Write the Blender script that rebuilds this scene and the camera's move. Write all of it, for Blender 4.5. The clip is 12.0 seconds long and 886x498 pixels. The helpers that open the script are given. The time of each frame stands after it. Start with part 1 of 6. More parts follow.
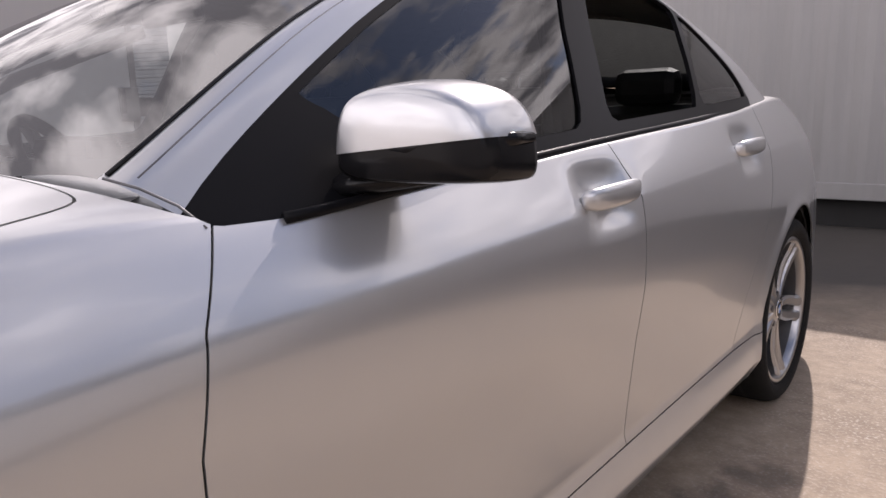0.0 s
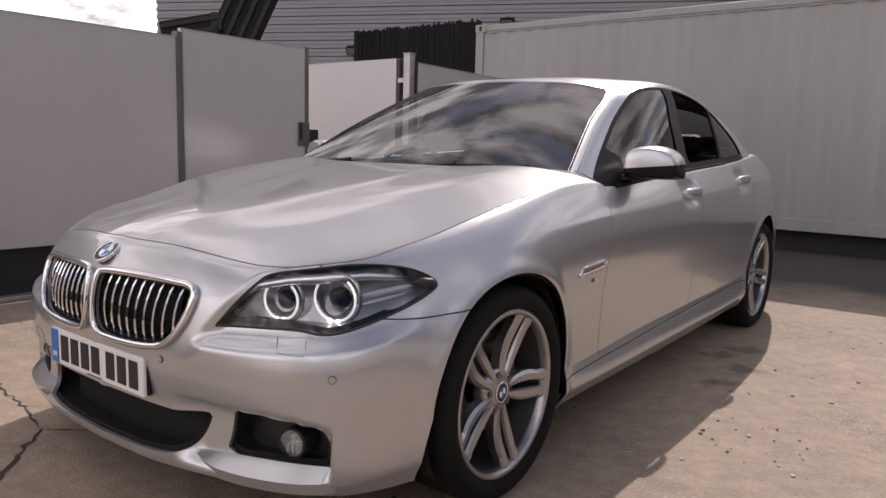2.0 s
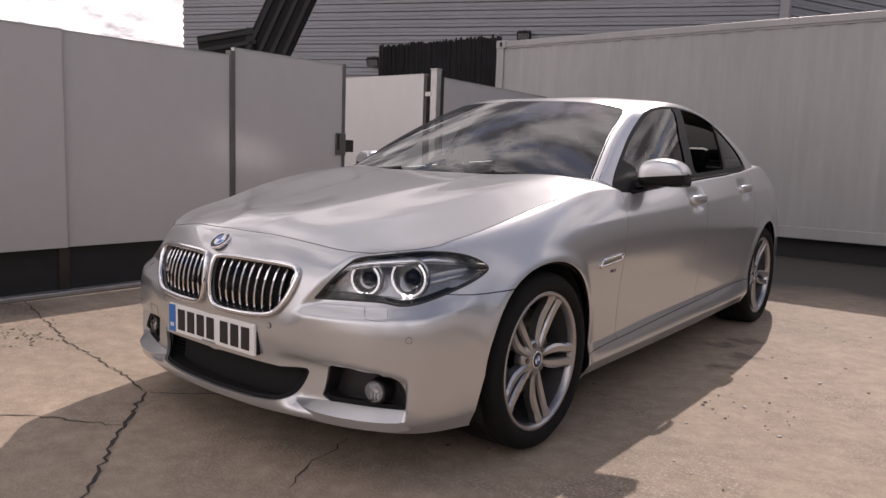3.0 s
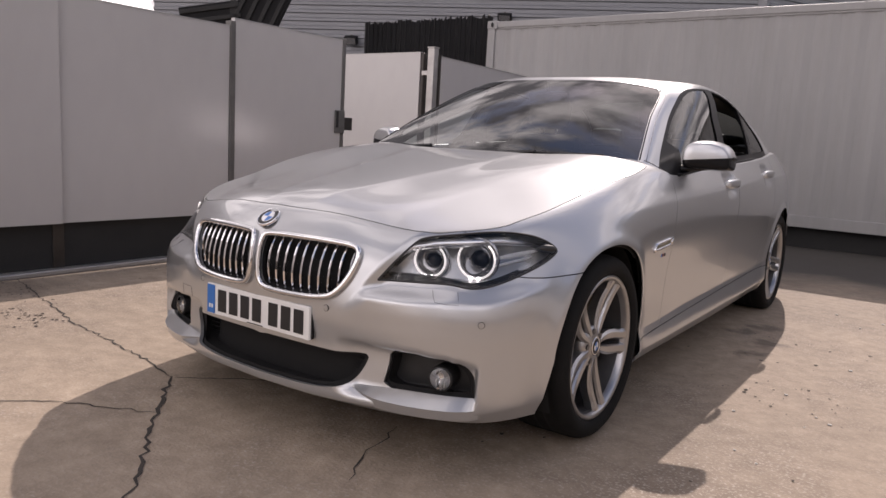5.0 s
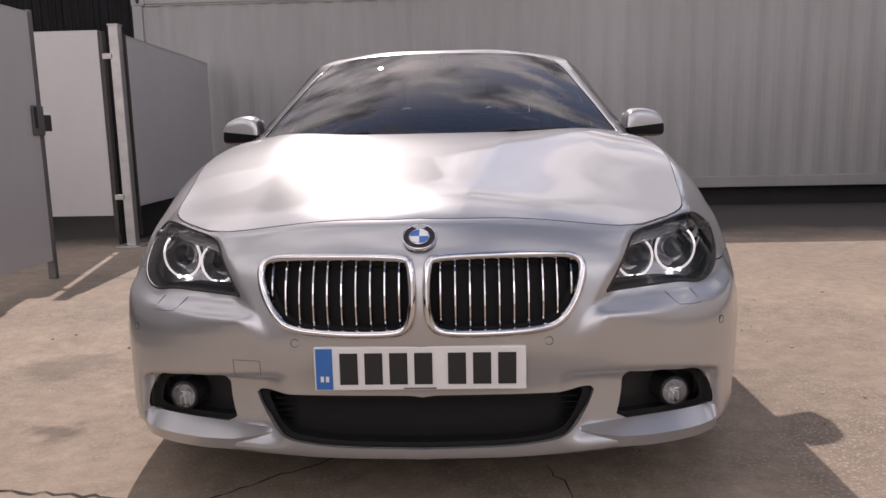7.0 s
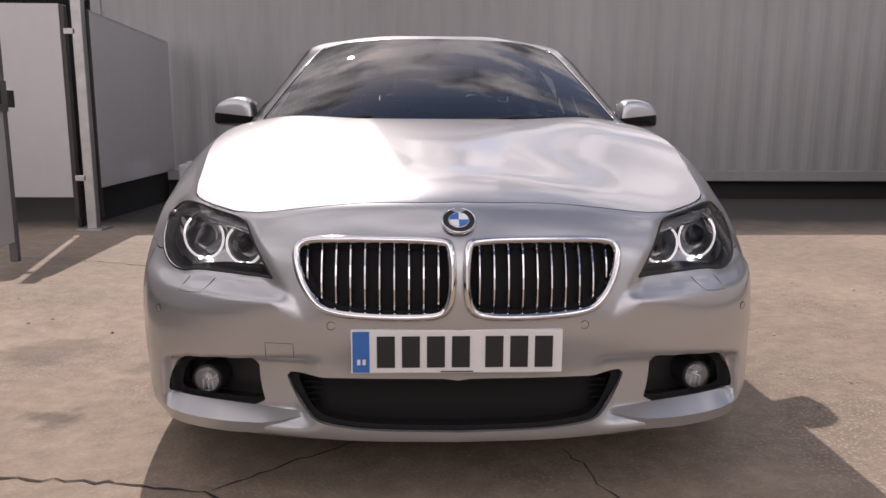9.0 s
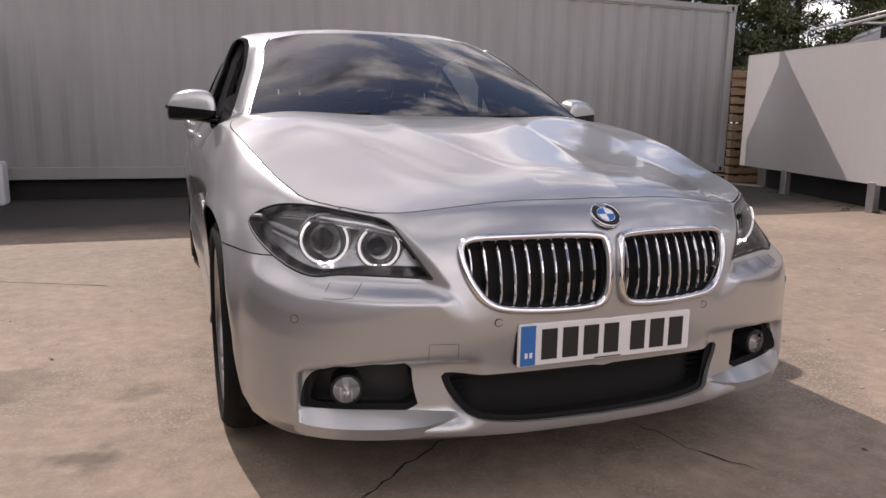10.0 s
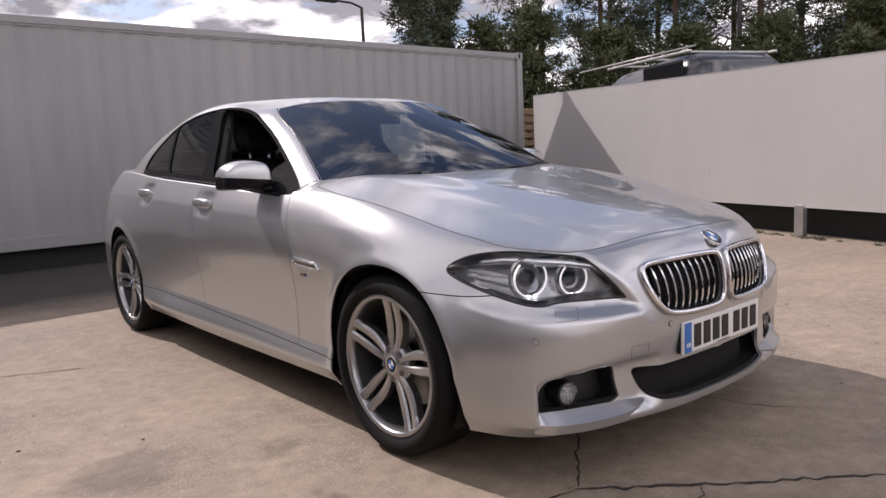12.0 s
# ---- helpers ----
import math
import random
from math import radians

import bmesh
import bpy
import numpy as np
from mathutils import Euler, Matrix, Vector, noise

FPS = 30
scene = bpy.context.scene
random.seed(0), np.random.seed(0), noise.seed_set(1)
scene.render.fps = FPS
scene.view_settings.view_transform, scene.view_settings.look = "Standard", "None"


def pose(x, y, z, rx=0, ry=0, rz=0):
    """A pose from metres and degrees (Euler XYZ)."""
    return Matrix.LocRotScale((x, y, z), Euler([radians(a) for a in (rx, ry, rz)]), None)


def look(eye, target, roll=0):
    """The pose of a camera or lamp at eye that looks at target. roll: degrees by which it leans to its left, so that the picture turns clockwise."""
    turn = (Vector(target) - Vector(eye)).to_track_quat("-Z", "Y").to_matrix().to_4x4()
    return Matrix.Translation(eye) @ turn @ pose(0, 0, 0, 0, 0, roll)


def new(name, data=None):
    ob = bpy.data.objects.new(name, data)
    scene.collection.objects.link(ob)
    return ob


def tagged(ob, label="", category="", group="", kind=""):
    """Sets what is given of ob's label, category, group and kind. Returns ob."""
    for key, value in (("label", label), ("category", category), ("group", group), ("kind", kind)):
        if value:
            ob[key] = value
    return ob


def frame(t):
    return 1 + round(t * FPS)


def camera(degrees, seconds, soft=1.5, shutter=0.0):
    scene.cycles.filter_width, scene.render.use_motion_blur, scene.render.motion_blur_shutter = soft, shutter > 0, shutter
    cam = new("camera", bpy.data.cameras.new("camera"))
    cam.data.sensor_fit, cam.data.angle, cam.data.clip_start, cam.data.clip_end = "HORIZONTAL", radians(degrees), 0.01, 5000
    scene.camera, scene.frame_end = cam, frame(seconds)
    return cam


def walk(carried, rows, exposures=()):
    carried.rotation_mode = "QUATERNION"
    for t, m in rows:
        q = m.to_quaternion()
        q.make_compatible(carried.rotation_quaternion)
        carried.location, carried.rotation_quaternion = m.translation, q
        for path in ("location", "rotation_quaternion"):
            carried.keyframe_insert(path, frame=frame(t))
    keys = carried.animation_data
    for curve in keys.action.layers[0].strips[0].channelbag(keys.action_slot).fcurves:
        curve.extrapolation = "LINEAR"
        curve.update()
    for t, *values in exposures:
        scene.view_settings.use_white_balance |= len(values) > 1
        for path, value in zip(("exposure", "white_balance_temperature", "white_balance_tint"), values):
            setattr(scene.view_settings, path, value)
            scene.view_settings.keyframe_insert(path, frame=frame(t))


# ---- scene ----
cam = camera(62.9, 12.0)
PATH = [
    (0, (1.55, 0.269, 1.061), (0.304, 1.789, 0.688), -1.5),
    (0.5, (1.714, -0.254, 1.051), (0.5, 1.288, 0.668), -0.3),
    (1, (1.828, -0.791, 1.054), (0.641, 0.782, 0.709), -0.5),
    (1.5, (1.966, -1.324, 1.075), (0.746, 0.225, 0.74), 0.6),
    (2, (2.031, -1.826, 1.075), (0.84, -0.243, 0.796), 1.6),
    (2.5, (2.17, -2.162, 1.051), (0.972, -0.581, 0.795), 2.0),
    (3, (2.229, -2.304, 1.08), (1.01, -0.739, 0.824), 2.0),
    (5, (1.892, -2.405, 1.039), (0.755, -0.787, 0.742), 3.2),
    (5.5, (1.438, -2.48, 0.995), (0.443, -0.776, 0.673), 2.3),
    (6, (0.908, -2.493, 1.01), (0.188, -0.659, 0.67), 0.1),
    (6.5, (0.43, -2.512, 1.001), (0.09, -0.569, 0.67), -0.3),
    (7, (0.119, -2.497, 0.994), (0.049, -0.522, 0.683), -1.2),
    (9, (-0.104, -2.5, 0.981), (-0.03, -0.531, 0.641), 0.3),
    (9.5, (-0.598, -2.489, 1.009), (-0.234, -0.548, 0.689), 0.9),
    (10, (-1.061, -2.349, 0.983), (-0.359, -0.509, 0.635), 0.9),
    (10.5, (-1.546, -2.245, 1.004), (-0.649, -0.491, 0.662), -0.8),
    (11, (-1.928, -2.117, 1.018), (-0.784, -0.508, 0.702), -3.0),
    (11.5, (-2.217, -2.075, 1.057), (-1.002, -0.514, 0.759), -1.9),
    (12, (-2.394, -2.099, 1.082), (-1.116, -0.581, 0.826), -2.7),
]
walk(cam, [(t, look(eye, target, roll)) for t, eye, target, roll in PATH],
     [(0, 0.64, 6580, 22), (0.6, 0.37, 6680, 22), (1.5, 0.16, 6720, 22), (3.2, 0.19, 6770, 22), (4.8, 0.32, 6770, 22), (5.5, 0.32, 6770, 22), (6.2, 0.18, 6730, 22),
      (7, 0.12, 6690, 22), (9.5, 0.10, 6690, 22), (10.5, 0.18, 6690, 22), (11, 0.20, 6600, 22), (11.5, 0.19, 6600, 22), (12, 0.20, 6450, 22)])

# ---- world, sun ----
SUN = Vector((-0.29, 1.12, 1.0)).normalized()          # towards the sun
elev = math.asin(SUN.z)
world = bpy.data.worlds.new("sky")
scene.world = world
world.use_nodes = True
wn, wl = world.node_tree.nodes, world.node_tree.links
wn.clear()
w_out, w_bg = wn.new("ShaderNodeOutputWorld"), wn.new("ShaderNodeBackground")
w_sky = wn.new("ShaderNodeTexSky")
w_sky.sky_type, w_sky.sun_disc = "NISHITA", False
w_sky.sun_elevation, w_sky.sun_rotation = elev, math.atan2(SUN.x, SUN.y)
w_co, w_sep, w_add = wn.new("ShaderNodeTexCoord"), wn.new("ShaderNodeSeparateXYZ"), wn.new("ShaderNodeMath")
w_div, w_comb, w_div2 = wn.new("ShaderNodeMath"), wn.new("ShaderNodeCombineXYZ"), wn.new("ShaderNodeMath")
w_add.operation, w_div.operation, w_div2.operation = "ADD", "DIVIDE", "DIVIDE"
w_add.inputs[1].default_value = 0.22
wl.new(w_co.outputs["Generated"], w_sep.inputs[0])
wl.new(w_sep.outputs["Z"], w_add.inputs[0])
for axis, node in (("X", w_div), ("Y", w_div2)):
    wl.new(w_sep.outputs[axis], node.inputs[0])
    wl.new(w_add.outputs[0], node.inputs[1])
    wl.new(node.outputs[0], w_comb.inputs[axis])
w_n1, w_n2 = wn.new("ShaderNodeTexNoise"), wn.new("ShaderNodeTexNoise")
w_n1.inputs["Scale"].default_value, w_n1.inputs["Detail"].default_value = 3.1, 10
w_n1.inputs["Roughness"].default_value, w_n1.inputs["Distortion"].default_value = 0.60, 0.2
w_n2.inputs["Scale"].default_value, w_n2.inputs["Detail"].default_value = 5.2, 7
w_off = wn.new("ShaderNodeVectorMath")
w_off.inputs[1].default_value = (3.4, 1.2, 0.5)
wl.new(w_comb.outputs[0], w_off.inputs[0])
wl.new(w_off.outputs[0], w_n1.inputs["Vector"])
wl.new(w_off.outputs[0], w_n2.inputs["Vector"])
w_cover, w_shade = wn.new("ShaderNodeValToRGB"), wn.new("ShaderNodeValToRGB")
w_cover.color_ramp.elements[0].position, w_cover.color_ramp.elements[1].position = 0.425, 0.53
w_shade.color_ramp.elements[0].position, w_shade.color_ramp.elements[1].position = 0.41, 0.60
w_shade.color_ramp.elements[0].color, w_shade.color_ramp.elements[1].color = (3.6, 3.6, 3.8, 1), (16.0, 15.8, 15.5, 1)
w_low = wn.new("ShaderNodeMath")                     # more cloud towards the horizon
w_low.operation = "MULTIPLY_ADD"
w_low.inputs[1].default_value, w_low.inputs[2].default_value = -0.20, 0.14
w_sum = wn.new("ShaderNodeMath")
w_side = wn.new("ShaderNodeMath")                    # the cloud breaks up towards the east
w_side.operation = "MULTIPLY_ADD"
w_side.inputs[1].default_value = -0.13
wl.new(w_sep.outputs["X"], w_side.inputs[0])
wl.new(w_low.outputs[0], w_side.inputs[2])
wl.new(w_sep.outputs["Z"], w_low.inputs[0])
wl.new(w_side.outputs[0], w_sum.inputs[0])
wl.new(w_n1.outputs[0], w_sum.inputs[1])
wl.new(w_sum.outputs[0], w_cover.inputs[0])
wl.new(w_n2.outputs[0], w_shade.inputs[0])
# clouds before the sun show their shaded side
w_dot, w_lit, w_mul = wn.new("ShaderNodeVectorMath"), wn.new("ShaderNodeMapRange"), wn.new("ShaderNodeVectorMath")
w_dot.operation, w_mul.operation = "DOT_PRODUCT", "SCALE"
w_dot.inputs[1].default_value = SUN
w_lit.interpolation_type = "SMOOTHSTEP"
w_lit.inputs["From Min"].default_value, w_lit.inputs["From Max"].default_value = 0.35, 1.0
w_lit.inputs["To Min"].default_value, w_lit.inputs["To Max"].default_value = 1.0, 0.6
wl.new(w_co.outputs["Generated"], w_dot.inputs[0])
wl.new(w_dot.outputs["Value"], w_lit.inputs[0])
# and those opposite the sun are lit full on
w_anti, w_mul0 = wn.new("ShaderNodeMapRange"), wn.new("ShaderNodeVectorMath")
w_mul0.operation = "SCALE"
w_anti.inputs["From Min"].default_value, w_anti.inputs["From Max"].default_value = -0.9, 0.1
w_anti.inputs["To Min"].default_value, w_anti.inputs["To Max"].default_value = 2.0, 1.0
wl.new(w_dot.outputs["Value"], w_anti.inputs[0])
wl.new(w_shade.outputs[0], w_mul0.inputs[0])
wl.new(w_anti.outputs[0], w_mul0.inputs["Scale"])
wl.new(w_mul0.outputs[0], w_mul.inputs[0])
wl.new(w_lit.outputs[0], w_mul.inputs["Scale"])
w_mix = wn.new("ShaderNodeMix")
w_mix.data_type = "RGBA"
wl.new(w_cover.outputs[0], w_mix.inputs[0])
wl.new(w_sky.outputs[0], w_mix.inputs[6])
# clouds pile up bright towards the horizon and thin out overhead
w_high, w_mul2 = wn.new("ShaderNodeMapRange"), wn.new("ShaderNodeVectorMath")
w_mul2.operation = "SCALE"
w_high.inputs["To Min"].default_value, w_high.inputs["To Max"].default_value = 1.1, 0.95
wl.new(w_sep.outputs["Z"], w_high.inputs[0])
wl.new(w_mul.outputs[0], w_mul2.inputs[0])
wl.new(w_high.outputs[0], w_mul2.inputs["Scale"])
wl.new(w_mul2.outputs[0], w_mix.inputs[7])
wl.new(w_mix.outputs[2], w_bg.inputs[0])
w_bg.inputs[1].default_value = 0.108
wl.new(w_bg.outputs[0], w_out.inputs[0])
sun_data = bpy.data.lights.new("sun", "SUN")
sun_data.energy, sun_data.angle, sun_data.color = 3.3, radians(0.53), (1.0, 0.95, 0.88)
sun = new("sun", sun_data)
sun.matrix_world = look((SUN * 60)[:], (0, 0, 0))


# ---- materials ----
def mat(name, color, rough=0.5, metal=0.0, grain=0.0, size=8.0, bump=0.0, coat=0.0, dark=None, streak=None, rvar=0.0, spec=0.5):
    """A surface with two scales of variation: grain mixes color with dark, bump is fine relief."""
    m = bpy.data.materials.new(name)
    m.use_nodes = True
    n, l = m.node_tree.nodes, m.node_tree.links
    b = n["Principled BSDF"]
    b.inputs["Base Color"].default_value = (*color, 1)
    b.inputs["Roughness"].default_value, b.inputs["Metallic"].default_value = rough, metal
    b.inputs["Coat Weight"].default_value, b.inputs["Coat Roughness"].default_value = coat, 0.03
    b.inputs["Specular IOR Level"].default_value = spec
    if grain or bump or rvar:
        co, mp = n.new("ShaderNodeTexCoord"), n.new("ShaderNodeMapping")
        l.new(co.outputs["Object"], mp.inputs[0])
        if streak:
            mp.inputs["Scale"].default_value = streak
        big, small = n.new("ShaderNodeTexNoise"), n.new("ShaderNodeTexNoise")
        big.inputs["Scale"].default_value, big.inputs["Detail"].default_value = size, 6
        small.inputs["Scale"].default_value, small.inputs["Detail"].default_value = size * 14, 4
        l.new(mp.outputs[0], big.inputs["Vector"])
        l.new(mp.outputs[0], small.inputs["Vector"])
        mean = n.new("ShaderNodeMath")
        mean.operation = "MULTIPLY_ADD"
        l.new(small.outputs[0], mean.inputs[0])
        mean.inputs[1].default_value = 0.4
        l.new(big.outputs[0], mean.inputs[2])
        ramp = n.new("ShaderNodeMapRange")
        ramp.inputs["From Min"].default_value, ramp.inputs["From Max"].default_value = 0.45, 0.95
        l.new(mean.outputs[0], ramp.inputs[0])
        if grain:
            mix = n.new("ShaderNodeMix")
            mix.data_type = "RGBA"
            d = dark or tuple(c * (1 - grain) for c in color)
            mix.inputs[6].default_value, mix.inputs[7].default_value = (*d, 1), (*color, 1)
            l.new(ramp.outputs[0], mix.inputs[0])
            l.new(mix.outputs[2], b.inputs["Base Color"])
        if rvar:
            rr = n.new("ShaderNodeMapRange")
            rr.inputs["To Min"].default_value, rr.inputs["To Max"].default_value = rough - rvar, rough + rvar
            l.new(ramp.outputs[0], rr.inputs[0])
            l.new(rr.outputs[0], b.inputs["Roughness"])
        if bump:
            bp = n.new("ShaderNodeBump")
            bp.inputs["Strength"].default_value, bp.inputs["Distance"].default_value = bump, 0.01
            l.new(small.outputs[0], bp.inputs["Height"])
            l.new(bp.outputs[0], b.inputs["Normal"])
    return m


def glass(name, tint, ior=1.5):
    """A thin pane: clear or tinted, with mirror gloss by Fresnel."""
    m = bpy.data.materials.new(name)
    m.use_nodes = True
    n, l = m.node_tree.nodes, m.node_tree.links
    n.clear()
    out, mix, clear, gloss, fr = (n.new("ShaderNode" + k) for k in ("OutputMaterial", "MixShader", "BsdfTransparent", "BsdfGlossy", "Fresnel"))
    clear.inputs[0].default_value = (*tint, 1)
    gloss.inputs["Roughness"].default_value = 0.0
    fr.inputs[0].default_value = ior
    l.new(fr.outputs[0], mix.inputs[0])
    l.new(clear.outputs[0], mix.inputs[1])
    l.new(gloss.outputs[0], mix.inputs[2])
    l.new(mix.outputs[0], out.inputs[0])
    return m


def glow(name, color, strength):
    m = bpy.data.materials.new(name)
    m.use_nodes = True
    b = m.node_tree.nodes["Principled BSDF"]
    b.inputs["Base Color"].default_value = (*color, 1)
    b.inputs["Emission Color"].default_value, b.inputs["Emission Strength"].default_value = (*color, 1), strength
    return m


M_PAINT = mat("silver paint", (0.49, 0.497, 0.504), 0.28, 0.68, grain=0.03, size=1.2, coat=0.8)
M_PAINT.node_tree.nodes["Principled BSDF"].inputs["Coat IOR"].default_value = 1.5
M_SHELL = mat("dark inner body", (0.012, 0.012, 0.0125), 0.8, spec=0.3)
M_GLOSSBLACK = mat("gloss black trim", (0.008, 0.008, 0.009), 0.14, rvar=0.03, size=20, spec=0.16)
M_PLASTIC = mat("black plastic", (0.02, 0.02, 0.021), 0.5, grain=0.3, size=30, bump=0.1)
M_CHROME = mat("chrome", (0.75, 0.75, 0.76), 0.08, 1.0, rvar=0.03, size=15)
M_RUBBER = mat("tyre rubber", (0.008, 0.008, 0.008), 0.85, grain=0.35, size=18, bump=0.25, spec=0.25)
M_ALLOY = mat("alloy wheel", (0.40, 0.40, 0.405), 0.30, 0.9, grain=0.1, size=25, coat=0.6)
M_ALLOYDARK = mat("grey alloy barrel", (0.16, 0.16, 0.165), 0.4, 0.8, grain=0.2, size=15)
M_DISC = mat("brake disc steel", (0.35, 0.34, 0.33), 0.35, 1.0, grain=0.3, size=25)
M_CALIPER = mat("weathered caliper", (0.30, 0.27, 0.2), 0.5, 0.5, grain=0.3, size=30)
M_SCREEN = glass("windscreen glass", (0.40, 0.455, 0.45), 2.5)
M_WINDOW = glass("tinted side glass", (0.30, 0.32, 0.32), 1.75)
M_LENS = glass("clear lamp lens", (0.93, 0.94, 0.95))
M_RING = glow("light ring", (1.0, 0.98, 0.95), 0.55)
M_DIODE = glow("white diode", (1.0, 0.98, 0.96), 5.0)
M_LAMPGREY = mat("lamp housing", (0.42, 0.42, 0.425), 0.2, 0.8, rvar=0.05, size=20)
M_LAMPDARK = mat("dark lamp housing", (0.55, 0.55, 0.555), 0.25, 0.6, rvar=0.03, size=20)
M_BRIGHT = mat("bright lamp reflector", (0.82, 0.82, 0.82), 0.3, 0.1, rvar=0.05, size=25)
M_SATIN = mat("satin black trim", (0.007, 0.007, 0.008), 0.30, spec=0.06)
M_BROW = mat("silvered brow", (0.85, 0.85, 0.86), 0.22, 0.85, rvar=0.04, size=25)
M_SEAM = mat("seam grey", (0.10, 0.10, 0.105), 0.5, 0.3)
M_PLATE = mat("white plate", (0.80, 0.80, 0.78), 0.4, grain=0.06, size=20)
M_BLUE = mat("blue band", (0.03, 0.16, 0.48), 0.4, grain=0.1, size=30)
M_INK = mat("black ink", (0.015, 0.015, 0.016), 0.5)
M_WHITE = mat("white enamel", (0.8, 0.8, 0.8), 0.2)
M_RED = mat("red lamp", (0.35, 0.01, 0.01), 0.15, coat=1)
M_LEATHER = mat("black leather", (0.03, 0.029, 0.028), 0.45, grain=0.3, size=15, bump=0.3)
M_DASH = mat("dark dashboard", (0.035, 0.034, 0.033), 0.6, grain=0.3, size=20, bump=0.2)
M_TRIM = mat("satin silver trim", (0.5, 0.49, 0.47), 0.25, 0.9, rvar=0.04, size=15)
M_HEADLINER = mat("grey headliner", (0.30, 0.29, 0.27), 0.9, grain=0.15, size=30)


def concrete():
    m = mat("worn concrete", (0.385, 0.306, 0.228), 0.85, grain=0.36, size=0.45, bump=0.5)
    n, l = m.node_tree.nodes, m.node_tree.links
    b = n["Principled BSDF"]
    old = b.inputs["Base Color"].links[0].from_socket
    co, stain, ramp, mix = (n.new("ShaderNode" + k) for k in ("TexCoord", "TexNoise", "ValToRGB", "Mix"))
    stain.inputs["Scale"].default_value, stain.inputs["Detail"].default_value, stain.inputs["Roughness"].default_value = 1.1, 8, 0.7
    ramp.color_ramp.elements[0].position, ramp.color_ramp.elements[1].position = 0.46, 0.64
    ramp.color_ramp.elements[0].color, ramp.color_ramp.elements[1].color = (0, 0, 0, 1), (0.5, 0.5, 0.5, 1)
    mix.data_type = "RGBA"
    mix.inputs[7].default_value = (0.17, 0.13, 0.098, 1)
    l.new(co.outputs["Object"], stain.inputs["Vector"])
    l.new(stain.outputs[0], ramp.inputs[0])
    l.new(ramp.outputs[0], mix.inputs[0])
    l.new(old, mix.inputs[6])
    speck, sr, mix2 = n.new("ShaderNodeTexNoise"), n.new("ShaderNodeValToRGB"), n.new("ShaderNodeMix")
    speck.inputs["Scale"].default_value, speck.inputs["Detail"].default_value = 85, 4
    sr.color_ramp.elements[0].position, sr.color_ramp.elements[1].position = 0.53, 0.64
    sr.color_ramp.elements[1].color = (0.4, 0.4, 0.4, 1)
    mix2.data_type = "RGBA"
    mix2.inputs[7].default_value = (0.52, 0.47, 0.41, 1)
    l.new(co.outputs["Object"], speck.inputs["Vector"])
    l.new(speck.outputs[0], sr.inputs[0])
    amount, mask = n.new("ShaderNodeMath"), n.new("ShaderNodeMath")     # the grit lies bare in patches
    amount.operation, mask.operation = "MULTIPLY", "MULTIPLY_ADD"
    mask.inputs[1].default_value, mask.inputs[2].default_value = 2.2, 0.3
    l.new(ramp.outputs[0], mask.inputs[0])
    l.new(sr.outputs[0], amount.inputs[0])
    l.new(mask.outputs[0], amount.inputs[1])
    l.new(amount.outputs[0], mix2.inputs[0])
    l.new(mix.outputs[2], mix2.inputs[6])
    grit = n.new("ShaderNodeBump")
    grit.inputs["Strength"].default_value, grit.inputs["Distance"].default_value = 0.6, 0.006
    l.new(speck.outputs[0], grit.inputs["Height"])
    if b.inputs["Normal"].links:
        l.new(b.inputs["Normal"].links[0].from_socket, grit.inputs["Normal"])
    l.new(grit.outputs[0], b.inputs["Normal"])
    patch, pr, mix3 = n.new("ShaderNodeTexNoise"), n.new("ShaderNodeValToRGB"), n.new("ShaderNodeMix")
    patch.inputs["Scale"].default_value, patch.inputs["Detail"].default_value, patch.inputs["Roughness"].default_value = 13.0, 6, 0.7
    pr.color_ramp.elements[0].position, pr.color_ramp.elements[1].position = 0.38, 0.66
    pr.color_ramp.elements[0].color, pr.color_ramp.elements[1].color = (0.86, 0.85, 0.84, 1), (1.14, 1.14, 1.14, 1)
    mix3.data_type, mix3.blend_type = "RGBA", "MULTIPLY"
    mix3.inputs[0].default_value = 1.0
    l.new(co.outputs["Object"], patch.inputs["Vector"])
    l.new(patch.outputs[0], pr.inputs[0])
    l.new(mix2.outputs[2], mix3.inputs[6])
    l.new(pr.outputs[0], mix3.inputs[7])
    # old tarmac along the container's foot, ragged edge, widened to paint in the container's shade
    sep, wob, edge, tar_shade, mix4 = (n.new("ShaderNode" + k) for k in ("SeparateXYZ", "TexNoise", "Math", "MapRange", "Mix"))
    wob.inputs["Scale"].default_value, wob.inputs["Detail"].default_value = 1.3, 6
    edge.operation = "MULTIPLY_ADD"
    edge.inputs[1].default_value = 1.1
    tar_shade.inputs["From Min"].default_value, tar_shade.inputs["From Max"].default_value = 4.6, 5.5
    tar_shade.inputs["To Max"].default_value = 0.95
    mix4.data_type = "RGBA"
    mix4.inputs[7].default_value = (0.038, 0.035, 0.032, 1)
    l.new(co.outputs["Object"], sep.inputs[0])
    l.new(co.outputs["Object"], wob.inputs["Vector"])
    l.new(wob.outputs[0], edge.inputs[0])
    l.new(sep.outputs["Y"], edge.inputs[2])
    l.new(edge.outputs[0], tar_shade.inputs[0])
    l.new(tar_shade.outputs[0], mix4.inputs[0])
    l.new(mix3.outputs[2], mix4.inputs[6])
    # oil and dirt spots
    warp, scaled = n.new("ShaderNodeTexNoise"), n.new("ShaderNodeVectorMath")
    warp.inputs["Scale"].default_value, warp.inputs["Detail"].default_value = 6.0, 8
    scaled.operation = "MULTIPLY_ADD"
    scaled.inputs[1].default_value = (0.35, 0.35, 0)
    l.new(co.outputs["Object"], warp.inputs["Vector"])
    l.new(warp.outputs["Color"], scaled.inputs[0])
